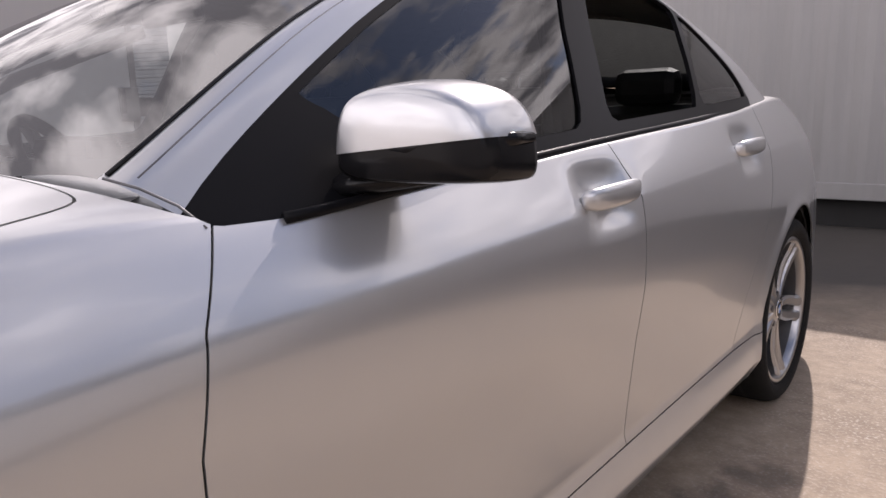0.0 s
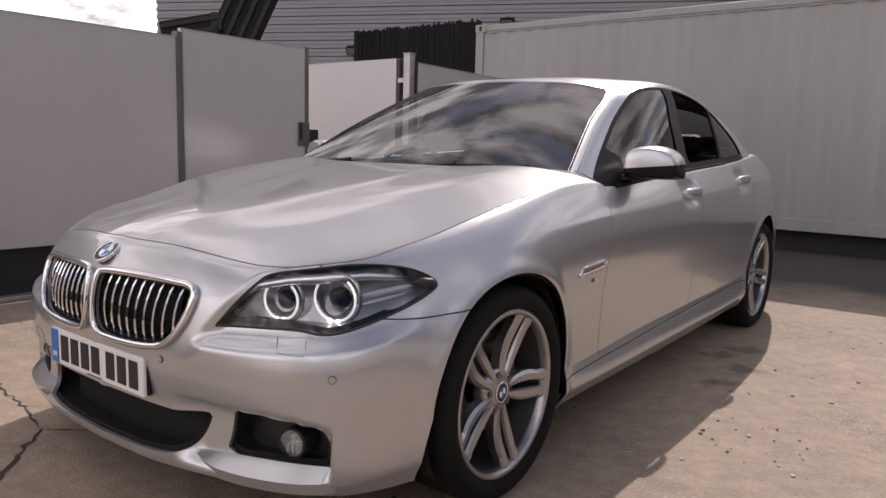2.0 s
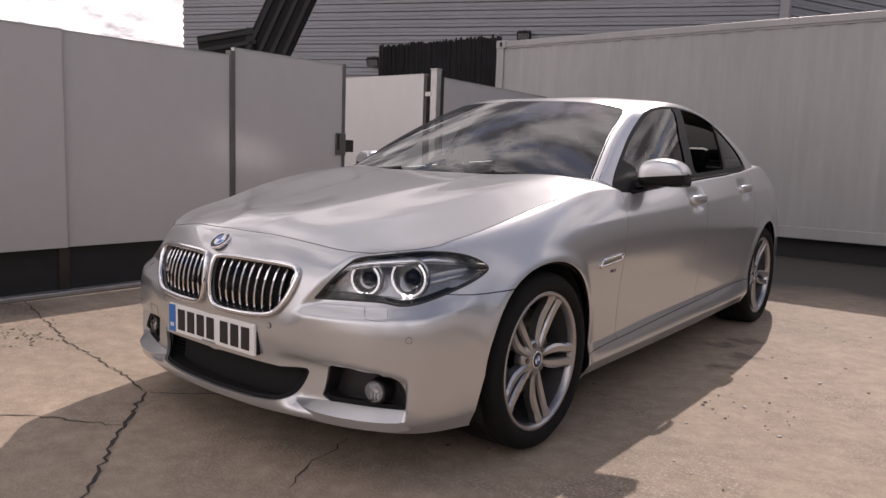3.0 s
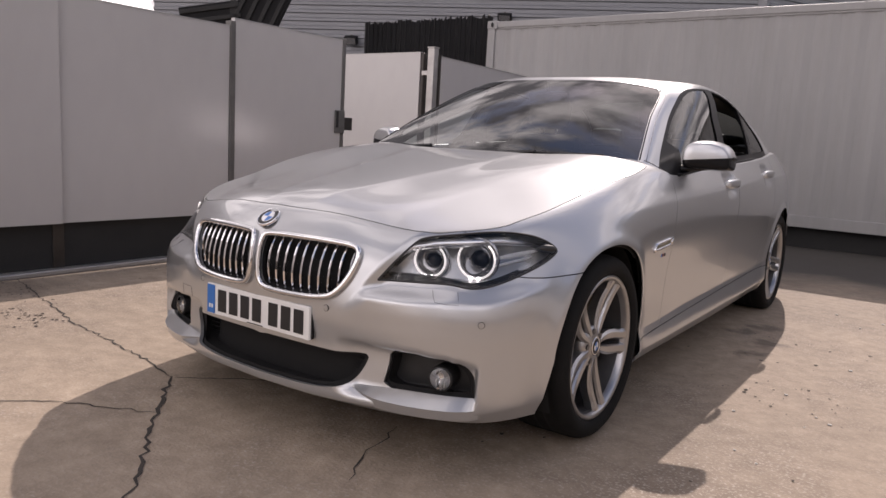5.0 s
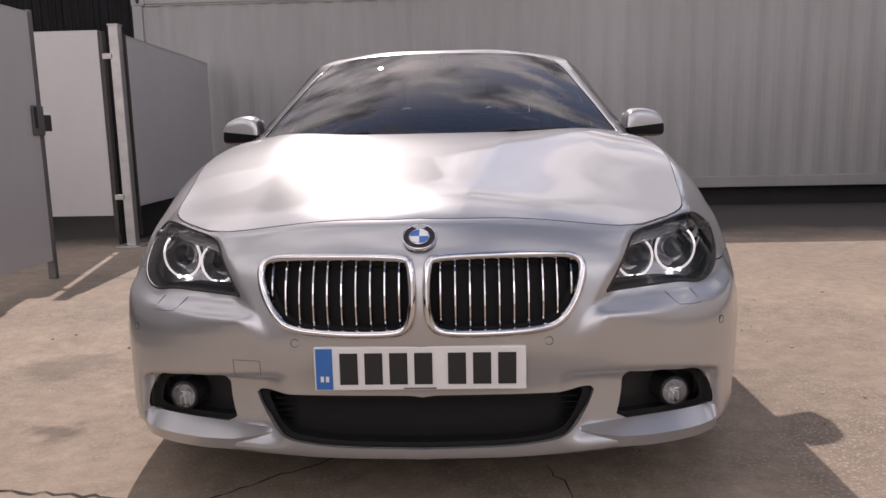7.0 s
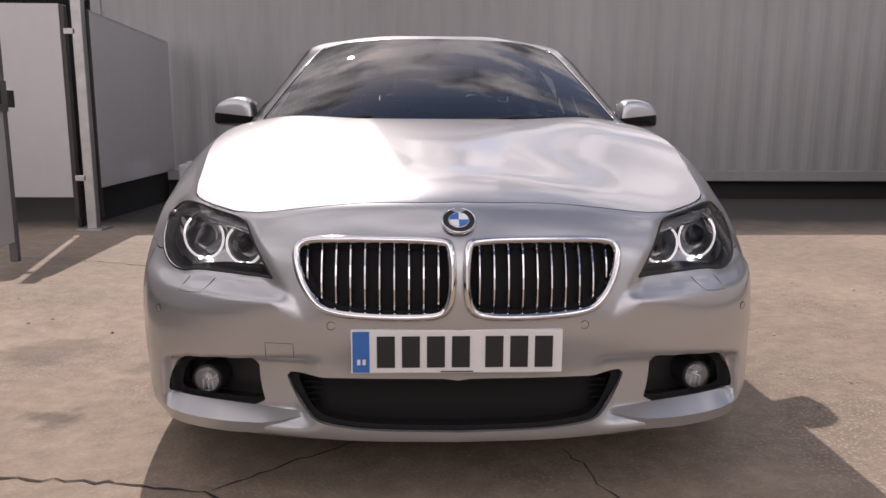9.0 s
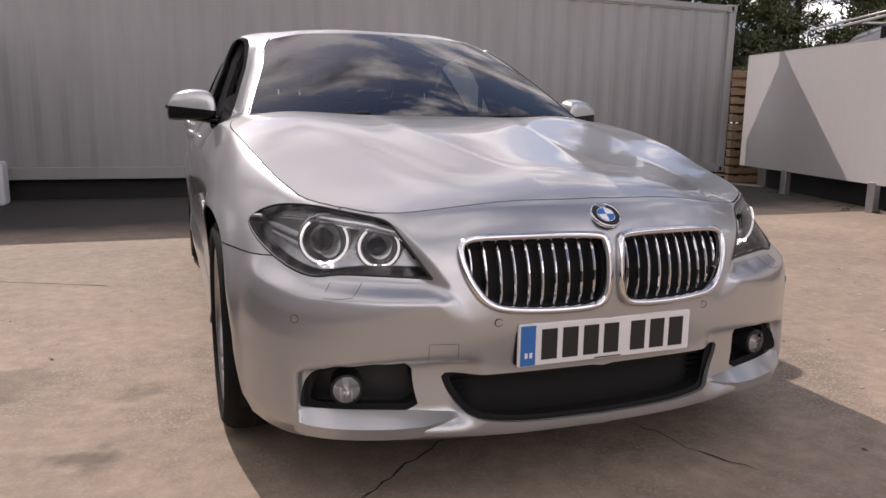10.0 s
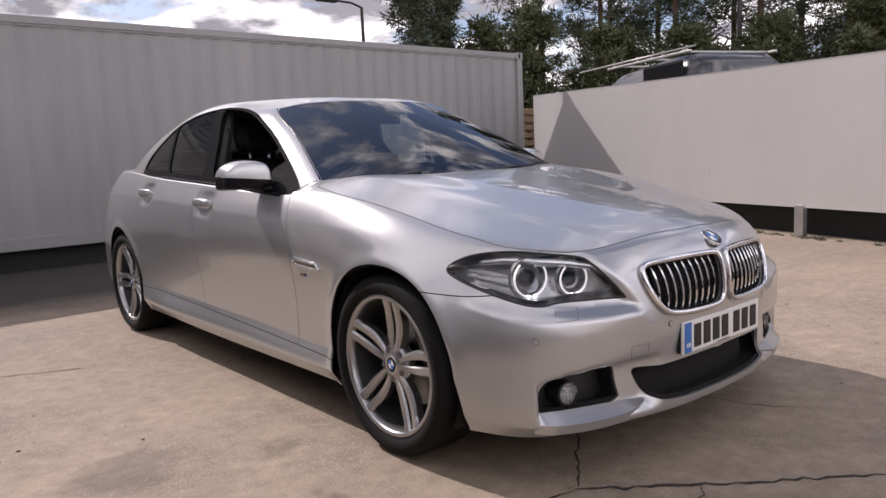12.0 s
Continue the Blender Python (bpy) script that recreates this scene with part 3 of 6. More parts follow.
# ---- clad building ----
def building():
    b = thing("clad_building", "grey industrial building with horizontal ribbed metal cladding", "building")
    # the near face runs from left-near to far-right; its corner stands behind the container
    A, C, E, H = Vector((-20.0, 11.8)), Vector((-3.1, 19.2)), Vector((2.2, 31.0)), 9.5
    for p, q, nm in ((A, C, "wall"), (C, E, "wall"), (A + Vector((-6, 14)), A, "wall")):
        d = (q - p)
        length = d.length
        d = d.normalized()
        nrm = Vector((d.y, -d.x))
        bm = bmesh.new()
        z, prof = 0.0, []
        while z < H:
            prof += [(z, 0.0), (z + 0.11, 0.0), (z + 0.135, 0.035), (z + 0.215, 0.035)]
            z += 0.24
        rows = [[bm.verts.new((w.x, w.y, zz)) for w in (p + nrm * o, q + nrm * o)] for zz, o in prof]
        for r, s in zip(rows[:-1], rows[1:]):
            bm.faces.new((r[0], r[1], s[1], s[0]))
        wall = part("wall", bm, M_CLAD, b)
        fl = bmesh.new()
        m = Matrix.Translation((p.x, p.y, 0)) @ Matrix.Rotation(math.atan2(d.y, d.x), 4, "Z")
        part("eaves_trim", boxed((-0.05, -0.12, H - 0.1), (length + 0.05, 0.2, H + 0.25), 0.01, m), M_BOARDEDGE, b)
    part("corner_trim", boxed((C.x - 0.12, C.y - 0.12, 0), (C.x + 0.12, C.y + 0.12, H), 0.01), M_CLAD, b)
    bm = bmesh.new()
    bm.faces.new([bm.verts.new((v.x, v.y, H + 0.1)) for v in (A, C, E, A + Vector((-6, 14)))])
    part("roof", bm, M_CLAD, b).modifiers.new("thick", "SOLIDIFY").thickness = 0.1
    d = (C - A).normalized()
    for f, z in ((0.62, 4.75), (0.37, 4.0), (0.93, 6.05), (0.985, 6.2)):
        w = A + (C - A) * f + Vector((d.y, -d.x)) * 0.04
        fl = thing("floodlight", "small dark floodlight on the cladding wall", "floodlight", (w.x, w.y, z), "wall floodlights")
        m = Matrix.Rotation(math.atan2(d.y, d.x), 4, "Z")
        part("bracket", boxed((-0.03, -0.28, -0.02), (0.03, 0.0, 0.03), 0.005, m), M_BOARDEDGE, fl)
        part("head", boxed((-0.2, -0.42, -0.13), (0.2, -0.24, 0.12), 0.02, m @ pose(0, 0, 0, 25)), M_TARP, fl)
        part("lens", boxed((-0.16, -0.426, -0.10), (0.16, -0.421, 0.09), 0, m @ pose(0, 0, 0, 25)), M_LAMPGREY, fl)


building()


def folded_ramp():
    """The dark ribbed loading ramps folded up on the vehicle behind the fence."""
    r = thing("loading_ramp", "black ribbed steel ramp folded up behind the white fence", "ramp", (-6.6, 5.2, 0))
    turn = pose(0, 0, 0, 0, 0, 38)
    for (u0, z0, u1, z1, wd), nm in (((-1.45, 2.45, -0.55, 2.62, 0.30), "flap"), ((-0.55, 2.3, 0.1, 3.7, 0.34), "flap")):
        m = turn @ Matrix.Translation((u0, 0, z0)) @ Matrix.Rotation(-math.atan2(z1 - z0, u1 - u0), 4, "Y")
        length = math.hypot(u1 - u0, z1 - z0)
        p = part(nm, boxed((0, -0.05, -wd), (length, 0.05, wd), 0.02, m), M_TARP, r)
        for k in range(4):
            zz = -wd + (k + 0.5) * wd / 2
            part("rib", boxed((0.02, -0.085, zz - 0.03), (length - 0.02, -0.05, zz + 0.03), 0.006, m), M_SKIRT, p)
    part("deck", boxed((-2.4, -0.9, 0.75), (1.4, 0.9, 0.95), 0.02, turn), M_SKIRT, r)
    part("mast", boxed((-0.75, -0.06, 0.9), (-0.63, 0.06, 2.9), 0.01, turn), M_SKIRT, r)
    for u in (-1.7, 0.7):
        for side in (-0.8, 0.8):
            bm = bmesh.new()
            bmesh.ops.create_cone(bm, cap_ends=True, segments=24, radius1=0.38, radius2=0.38, depth=0.22, matrix=turn @ pose(u, side, 0.38, 90))
            part("wheel", bm, M_RUBBER, r)


folded_ramp()


def van(name, label, at, rz, paint, tall, tail):
    v = thing(name, label, "van", at)
    v.rotation_euler, v.scale = (0, 0, radians(rz)), (0.95, 1, tall)
    bm = bmesh.new()
    secs = [(-2.5, 0.55, 1.0), (-2.35, 0.45, 1.15), (-1.6, 0.4, 1.25), (-0.8, 0.38, 1.95), (-0.3, 0.38, 2.12), (1.0, 0.38, 2.2), (tail - 0.2, 0.4, 2.18), (tail, 0.45, 2.05)]
    rings = []
    for x, z0, z1 in secs:
        ring = []
        for k in range(40):
            a = k * math.tau / 40
            cy, cz = math.cos(a), math.sin(a)
            ring.append(bm.verts.new((x, 0.95 * math.copysign(abs(cy) ** 0.35, cy) * (0.92 if cz > 0.3 else 1), (z0 + z1) / 2 + (z1 - z0) / 2 * math.copysign(abs(cz) ** 0.28, cz))))
        rings.append(ring)
    for r, q in zip(rings[:-1], rings[1:]):
        for k in range(40):
            bm.faces.new((r[k], r[(k + 1) % 40], q[(k + 1) % 40], q[k]))
    bm.faces.new(rings[0])
    bm.faces.new(rings[-1])
    part("body", bm, paint, v, smooth=True)
    part("side_window", boxed((-0.7, -0.94, 1.4), (tail - 1.4, -0.885, 1.82), 0.02), M_GLOSSBLACK, v)
    part("rear_panel", boxed((tail - 1.15, -0.945, 1.35), (tail - 0.15, -0.89, 2.08), 0.03), M_GLOSSBLACK, v)
    for x in (-1.6, tail - 0.8):
        for y in (-0.85, 0.85):
            bm = bmesh.new()
            bmesh.ops.create_cone(bm, cap_ends=True, segments=24, radius1=0.34, radius2=0.34, depth=0.22, matrix=pose(x, y, 0.34, 90))
            part("wheel", bm, M_RUBBER, v)
    rk = part("roof_rack", boxed((-0.7, -0.80, 2.18), (1.6, -0.76, 2.215), 0.008), M_POST, v, "pale metal roof rack rail")
    part("rail", boxed((-0.7, 0.76, 2.18), (1.6, 0.80, 2.215), 0.008), M_POST, rk)
    part("pipe", tube(bmesh.new(), [(-1.7, -0.78, 2.25), (1.7, -0.78, 2.25)], 0.014, 8), M_POST, rk, smooth=True)
    for x in (-0.5, 0.2, 0.9, 1.5):
        part("upright", boxed((x - 0.010, -0.79, 2.20), (x + 0.010, -0.77, 2.28)), M_POST, rk)
    for x in (-0.4, 0.5, 1.4):
        part("crossbar", boxed((x - 0.03, -0.78, 2.19), (x + 0.03, 0.78, 2.22), 0.008), M_POST, rk)


van("works_van", "dark panel van with a pale metal roof rack behind the fence", (8.62, 4.85, 0), -111, M_VAN, tall=1.10, tail=1.75)


# ---- boarded fence beyond the car's other side ----
def fence_b():
    f = thing("hoarding", "long white boarded fence on short pale posts, lit by the sun", "fence")
    P, D = Vector((5.77, 1.44)), (Vector((7.44, 5.86)) - Vector((5.77, 1.44))).normalized()
    at = lambda s: tuple(P + D * s)
    cuts = (-12.0, -9.2, -6.4, -3.6, -1.0, 1.45, 3.9, 6.35)
    for a, b in zip(cuts[:-1], cuts[1:]):
        top = lambda s: 1.90 + 0.034 * s if s > -1 else 1.866
        board(f, at(a), at(b - 0.001), 0.33, top(a), rise=top(b) - top(a))
    for s in (-11.0, -8.0, -5.0, -2.4, 0.0, 2.5, 4.7):
        x, y = at(s)
        part("post", boxed((x - 0.05, y - 0.05, 0.0), (x + 0.05, y + 0.05, 0.36), 0.008), M_POST, f)
    x, y = at(-12.0)
    m = Matrix.Translation((x, y, 0)) @ Matrix.Rotation(math.atan2(D.y, D.x), 4, "Z")
    part("skirt", boxed((0, -0.32, 0.0), (18.3, -0.28, 0.36), 0, m), M_SKIRT, f, "black shade sheet behind the posts")


fence_b()


def pallets():
    base = thing("pallet_stack", "stack of weathered wooden pallets between container and fence", "pallets", (8.75, 8.3, 0))
    for k in range(13):
        z = k * 0.15
        for j in range(3):
            part("bearer", boxed((-0.6, -0.5 + j * 0.45, z), (0.6, -0.4 + j * 0.45, z + 0.1), 0.004), M_WOOD, base)
        for j in range(6):
            part("slat", boxed((-0.6 + j * 0.22, -0.5, z + 0.1), (-0.5 + j * 0.22, 0.5, z + 0.122)), M_WOOD, base)


pallets()


def weeds():
    """Sparse weeds and blown leaves along the foot of the sunlit fence."""
    rng = random.Random(31)
    bm = bmesh.new()
    P, D = Vector((5.77, 1.44)), Vector((.3535, .9354))
    for _ in range(70):
        c = P + D * rng.uniform(-3.5, 5.2) + Vector((-.935, .353)) * rng.gauss(0.02, 0.07)
        r = rng.uniform(0.02, 0.07)
        for _ in range(14):
            d = Vector((rng.gauss(0, 1), rng.gauss(0, 1), abs(rng.gauss(0.3, 0.7)))).normalized()
            p = Vector((c.x, c.y, 0.002)) + Vector((d.x * r * .5, d.y * r * .5, 0))
            w = d.cross(Vector((rng.random() - .5, rng.random() - .5, rng.random()))).normalized() * rng.uniform(.004, .010)
            bm.faces.new([bm.verts.new(q) for q in (p - w, p + w, p + d * r * rng.uniform(.6, 1.3))])
    tagged(part("weeds", bm, M_LEAF2, keep=True), "sparse low weeds along the foot of the fence", "weeds", kind="stuff")


weeds()


def street_lamp(x, y, h):
    s = thing("street_lamp", "slim grey street lamp with a flat head", "street lamp", (x, y, 0))
    bm = bmesh.new()
    tube(bm, [(0, 0, 0), (0, 0, h * 0.5), (0, 0, h - 0.1)], [0.09, 0.07, 0.05], 10)
    part("pole", bm, M_BOARDEDGE, s)
    part("arm", tube(bmesh.new(), [(0, 0, h - 0.12), (-0.4, 0, h), (-1.1, 0, h + 0.02)], 0.035, 8), M_BOARDEDGE, s)
    part("head", boxed((-1.7, -0.14, h - 0.05), (-0.95, 0.14, h + 0.06), 0.03), M_BOARDEDGE, s)


street_lamp(11.9, 18.5, 6.2)
street_lamp(18.9, 9.0, 11.0)


# ---- trees ----
def pine(x, y, h, spread, seed, leaf):
    rng = random.Random(seed)
    t = thing("tree", "tall dark pine tree with open ragged crown" if leaf is M_LEAF else "bushy green tree with light leaves", "tree", (x, y, 0), "trees beyond the yard")
    bm = bmesh.new()
    lean = (rng.uniform(-0.3, 0.3), rng.uniform(-0.3, 0.3))
    spine = [(lean[0] * f * f, lean[1] * f * f, h * f) for f in (0, 0.25, 0.5, 0.75, 0.97)]
    tube(bm, spine, [0.15, 0.12, 0.09, 0.05, 0.02], 7)
    tufts = []
    low = 0.18 if leaf is M_LEAF else 0.12
    tall = leaf is M_LEAF
    limbs = 50 if tall else 40
    for k in range(limbs):
        f = low + (0.99 - low) * (k + rng.random()) / limbs
        a = rng.uniform(0, math.tau)
        reach = spread * (1.05 - f) ** 0.7 * rng.uniform(0.45, 1.15) + 0.25
        base = Vector((lean[0] * f * f, lean[1] * f * f, h * f))
        tip = base + Vector((reach * math.cos(a), reach * math.sin(a), rng.uniform(-0.05, 0.45) * reach))
        mid = base.lerp(tip, 0.5) + Vector((0, 0, -0.05 * reach))
        tube(bm, [base, mid, tip], [0.03 * (1.2 - f), 0.018, 0.006], 4)
        for c in range(10):
            g = rng.uniform(0.3, 1.08)
            tufts.append((base.lerp(tip, g) + Vector((rng.gauss(0, 0.13), rng.gauss(0, 0.13), rng.gauss(0.06, 0.09))), rng.uniform(0.14, 0.34)))
    part("trunk", bm, M_BARK, t)
    bm = bmesh.new()
    for c, r in tufts:
        for _ in range(28):
            d = Vector((rng.gauss(0, 1), rng.gauss(0, 1), rng.gauss(0.25, 0.8))).normalized()
            p = c + d * r * rng.uniform(0.25, 1.0)
            s = d.cross(Vector((rng.random() - 0.5, rng.random() - 0.5, rng.random() - 0.5))).normalized() * (rng.uniform(0.012, 0.034) if tall else rng.uniform(0.018, 0.045))
            e = d * rng.uniform(0.10, 0.24)
            bm.faces.new([bm.verts.new(q) for q in (p - s, p + s, p + e)])
    part("crown", bm, leaf, t, keep=True)


rng = random.Random(21)
# a row beyond container and fence, from behind the container's end round to the far side
for k, (x, y, h, w, kind) in enumerate((
        (11.6, 15.0, 7.4, 1.2, 0), (12.6, 15.4, 6.4, 0.9, 0), (13.9, 14.4, 4.9, 1.4, 1), (14.9, 13.8, 5.2, 1.5, 1), (16.6, 14.8, 8.6, 1.9, 0), (18.3, 13.6, 8.8, 1.8, 0), (16.6, 12.0, 4.6, 2.0, 1),
        (20.4, 12.0, 10.0, 2.0, 0), (18.2, 10.3, 4.4, 2.1, 1), (21.8, 9.8, 10.5, 2.1, 0), (19.0, 8.2, 4.4, 2.0, 1), (22.4, 7.2, 9.6, 2.1, 0), (22.8, 4.6, 10.2, 2.2, 0), (19.8, 5.4, 4.6, 2.0, 1),
        (23.0, 2.2, 9.6, 2.2, 0), (22.4, 0.0, 9.5, 2.2, 0), (20.2, 2.4, 4.8, 2.2, 1), (26.4, 8.6, 11.0, 2.4, 0), (26.8, 4.4, 11.2, 2.4, 0), (24.6, 12.2, 10.6, 2.3, 0),
        (25.6, 1.6, 11.4, 2.5, 0), (25.2, 10.0, 11.0, 2.4, 0), (20.2, 14.6, 9.4, 2.0, 0), (27.4, 6.4, 11.6, 2.6, 0), (24.4, 6.0, 10.8, 2.3, 0), (22.2, 14.0, 9.6, 2.2, 0), (24.8, -1.4, 10.6, 2.5, 0))):
    pine(x, y, h * (1.25 if h > 8 else 1.0), w * (1.2 if h > 8 else 1.0), k + 1, M_LEAF2 if kind else M_LEAF)


def hedge():
    """The low growth along the boundary under the trees."""
    rng = random.Random(77)
    bm = bmesh.new()
    for _ in range(5000):
        f = rng.random()
        x, y = 14.5 + 6.0 * math.sin(f * 2.6) + rng.gauss(0, 0.6), 15.5 - 17.0 * f + rng.gauss(0, 0.5)
        z = abs(rng.gauss(0, 1.3)) + 0.1
        d = Vector((rng.gauss(0, 1), rng.gauss(0, 1), rng.gauss(0, 1))).normalized()
        s = d.cross(Vector((0.3, 0.2, 1))).normalized() * 0.09
        p = Vector((x, y, min(z, 2.3)))
        bm.faces.new([bm.verts.new(q) for q in (p - s, p + s, p + d * 0.28)])
    tagged(part("hedge", bm, M_LEAF2, keep=True), "dense low green growth under the trees", "hedge", kind="stuff")


hedge()
# plain boards behind the walk, unseen, added white to bounce light onto the bumper
bk = part("fill_wall_south", boxed((-3.3, -7.75, 0.0), (3.2, -7.65, 1.9)), mat("white fill board", (0.72, 0.71, 0.70), 0.4, grain=0.08, size=0.7))
tagged(bk, "unseen plain white boards added to bounce light onto the car's front", "wall", kind="structure")


# ---- the car: a control cage of body lines, skinned and cut into panels ----
from mathutils.bvhtree import BVHTree

# every line runs from the middle of the nose round the corner and along the flank to the tail
LINE_SILL = [(0, -.735, .168), (.30, -.722, .170), (.55, -.676, .175), (.785, -.566, .180), (.875, -.36, .18), (.90, 0, .18), (.90, .40, .19), (.90, 1.0, .19),
             (.90, 1.65, .19), (.90, 2.4, .20), (.895, 2.97, .20), (.86, 3.42, .21), (.72, 3.84, .24), (.45, 4.01, .25), (0, 4.03, .25)]
LINE_LIP = [(0, -.788, .192), (.30, -.774, .196), (.55, -.722, .206), (.798, -.596, .222), (.90, -.36, .24), (.925, 0, .25), (.932, .40, .245), (.932, 1.0, .245),
            (.932, 1.65, .25), (.935, 2.4, .26), (.92, 2.97, .28), (.885, 3.42, .30), (.74, 3.88, .32), (.46, 4.05, .33), (0, 4.07, .33)]
LINE_LOW = [(0, -.778, .36), (.30, -.766, .366), (.55, -.722, .378), (.795, -.602, .376), (.908, -.36, .37), (.93, 0, .37), (.912, .40, .33), (.908, 1.0, .345),
            (.908, 1.65, .355), (.915, 2.4, .37), (.925, 2.97, .42), (.885, 3.42, .42), (.745, 3.89, .43), (.46, 4.065, .44), (0, 4.075, .44)]
LINE_MID = [(0, -.800, .50), (.30, -.783, .497), (.56, -.722, .50), (.80, -.587, .505), (.912, -.34, .52), (.938, 0, .55), (.928, .40, .55), (.925, 1.0, .55),
            (.928, 1.65, .56), (.935, 2.4, .57), (.93, 2.97, .60), (.885, 3.42, .60), (.745, 3.88, .62), (.47, 4.05, .63), (0, 4.07, .63)]
LINE_WAIST = [(0, -.803, .60), (.30, -.772, .592), (.56, -.688, .590), (.785, -.530, .602), (.900, -.27, .635), (.938, 0, .715), (.942, .40, .70), (.944, 1.0, .70),
              (.947, 1.65, .715), (.946, 2.4, .73), (.93, 2.97, .76), (.875, 3.42, .77), (.735, 3.84, .78), (.46, 4.0, .79), (0, 4.03, .79)]
LINE_SWAGE = [(0, -.785, .690), (.30, -.742, .686), (.54, -.662, .684), (.745, -.480, .695), (.858, -.22, .735), (.912, .05, .805), (.930, .42, .830), (.936, 1.0, .852),
              (.938, 1.65, .880), (.926, 2.4, .912), (.895, 2.97, .925), (.845, 3.4, .93), (.70, 3.76, .935), (.45, 3.95, .94), (0, 3.99, .94)]
LINE_EDGE = [(0, -.722, .778), (.28, -.690, .770), (.52, -.625, .742), (.725, -.440, .765), (.795, -.19, .818), (.838, .05, .880), (.852, .42, .948), (.872, 1.0, .953),
             (.874, 1.65, .990), (.862, 2.4, 1.030), (.82, 2.97, 1.07), (.74, 3.4, 1.075), (.64, 3.70, 1.065), (.40, 3.83, 1.06), (0, 3.88, 1.06)]
LINE_CREASE = [(0, -.60, .825), (.20, -.575, .820), (.36, -.50, .815), (.47, -.36, .826), (.52, -.15, .868), (.60, .10, .926), (.67, .45, .993), (.74, .95, 1.003),
               (.66, 1.65, 1.0), (.66, 2.4, 1.04), (.62, 2.97, 1.08), (.52, 3.3, 1.09), (.40, 3.52, 1.09), (.22, 3.6, 1.09), (0, 3.62, 1.09)]
LINE_RIDGE = [(0, -.555, .842), (.075, -.535, .843), (.125, -.46, .853), (.155, -.33, .873), (.19, -.13, .906), (.235, .12, .946), (.285, .47, 1.000), (.32, .95, 1.006),
              (.33, 1.65, 1.0), (.33, 2.4, 1.04), (.31, 2.93, 1.088), (.26, 3.25, 1.098), (.20, 3.43, 1.098), (.11, 3.5, 1.098), (0, 3.52, 1.098)]
LINE_SPINE = [(0, -.50, .853), (0, -.48, .857), (0, -.41, .868), (0, -.28, .882), (0, -.10, .911), (0, .15, .951), (0, .48, 1.002), (0, .95, 1.0),
              (0, 1.65, 1.0), (0, 2.4, 1.04), (0, 2.9, 1.09), (0, 3.2, 1.10), (0, 3.35, 1.10), (0, 3.4, 1.10), (0, 3.42, 1.10)]
# the glasshouse: foot of the glass, top of the glass, and the roof's spine
GLASS_FOOT = [(0, .50, .985), (.35, .525, .988), (.60, .577, .998), (.752, .652, .996), (.862, .725, .934), (.868, 1.2, .955), (.869, 1.65, .984), (.860, 2.2, 1.012),
              (.838, 2.65, 1.052), (.79, 3.0, 1.078), (.66, 3.28, 1.09), (.35, 3.40, 1.095), (0, 3.43, 1.095)]
GLASS_TOP = [(0, 1.235, 1.402), (.25, 1.25, 1.398), (.445, 1.295, 1.386), (.562, 1.358, 1.366), (.640, 1.45, 1.366), (.666, 1.64, 1.394), (.672, 1.85, 1.403), (.670, 2.2, 1.385),
             (.664, 2.52, 1.337), (.642, 2.74, 1.302), (.56, 2.79, 1.338), (.31, 2.72, 1.400), (0, 2.69, 1.416)]
ROOF_SPINE = [(0, 1.32, 1.413), (0, 1.36, 1.417), (0, 1.42, 1.424), (0, 1.48, 1.430), (0, 1.56, 1.437), (0, 1.70, 1.445), (0, 1.9, 1.450), (0, 2.15, 1.446),
              (0, 2.35, 1.446), (0, 2.48, 1.436), (0, 2.56, 1.430), (0, 2.60, 1.427), (0, 2.62, 1.425)]


def smooth_rows(P, k, sharp=()):
    """Cubic curves through the rows of P (n, m, 3), k steps a span; rows in sharp keep a crease where weight is given."""
    n = len(P)
    d = np.maximum(np.linalg.norm(P[1:] - P[:-1], axis=-1, keepdims=True), 1e-6)
    slope = (P[1:] - P[:-1]) / d
    T = np.empty_like(P)
    T[0], T[-1] = slope[0], slope[-1]
    T[1:-1] = (slope[:-1] * d[1:] + slope[1:] * d[:-1]) / (d[1:] + d[:-1])
    L, R = T.copy(), T.copy()
    for i, w in sharp:
        w = np.asarray(w)[:, None]
        L[i] = T[i] * (1 - w) + slope[i - 1] * w
        R[i] = T[i] * (1 - w) + slope[i] * w
    rows = []
    for i in range(n - 1):
        for j in range(k):
            f = j / k
            h = (2 * f**3 - 3 * f**2 + 1, f**3 - 2 * f**2 + f, -2 * f**3 + 3 * f**2, f**3 - f**2)
            rows.append(h[0] * P[i] + h[1] * d[i] * R[i] + h[2] * P[i + 1] + h[3] * d[i] * L[i + 1])
    rows.append(P[-1])
    return np.array(rows)


def skin(lines, ku, kv, sharp=()):
    """A surface through the lines: points as x, y, z and the two parameters."""
    P = np.array(lines, float)                       # lines, stations, 3
    P[:, 0, 0] = P[:, -1, 0] = 0
    wide = smooth_rows(P.transpose(1, 0, 2), ku).transpose(1, 0, 2)
    sh = [(i, np.interp(np.linspace(0, P.shape[1] - 1, wide.shape[1]), range(P.shape[1]), w)) for i, w in sharp]
    full = smooth_rows(wide, kv, sh)
    v, u = np.meshgrid(np.linspace(0, P.shape[0] - 1, full.shape[0]), np.linspace(0, P.shape[1] - 1, full.shape[1]), indexing="ij")
    V = np.concatenate([full.reshape(-1, 3), u.reshape(-1, 1), v.reshape(-1, 1)], 1)
    m, n = full.shape[:2]
    F = [(r * n + c, r * n + c + 1, (r + 1) * n + c + 1, (r + 1) * n + c) for r in range(m - 1) for c in range(n - 1)]
    return V, F


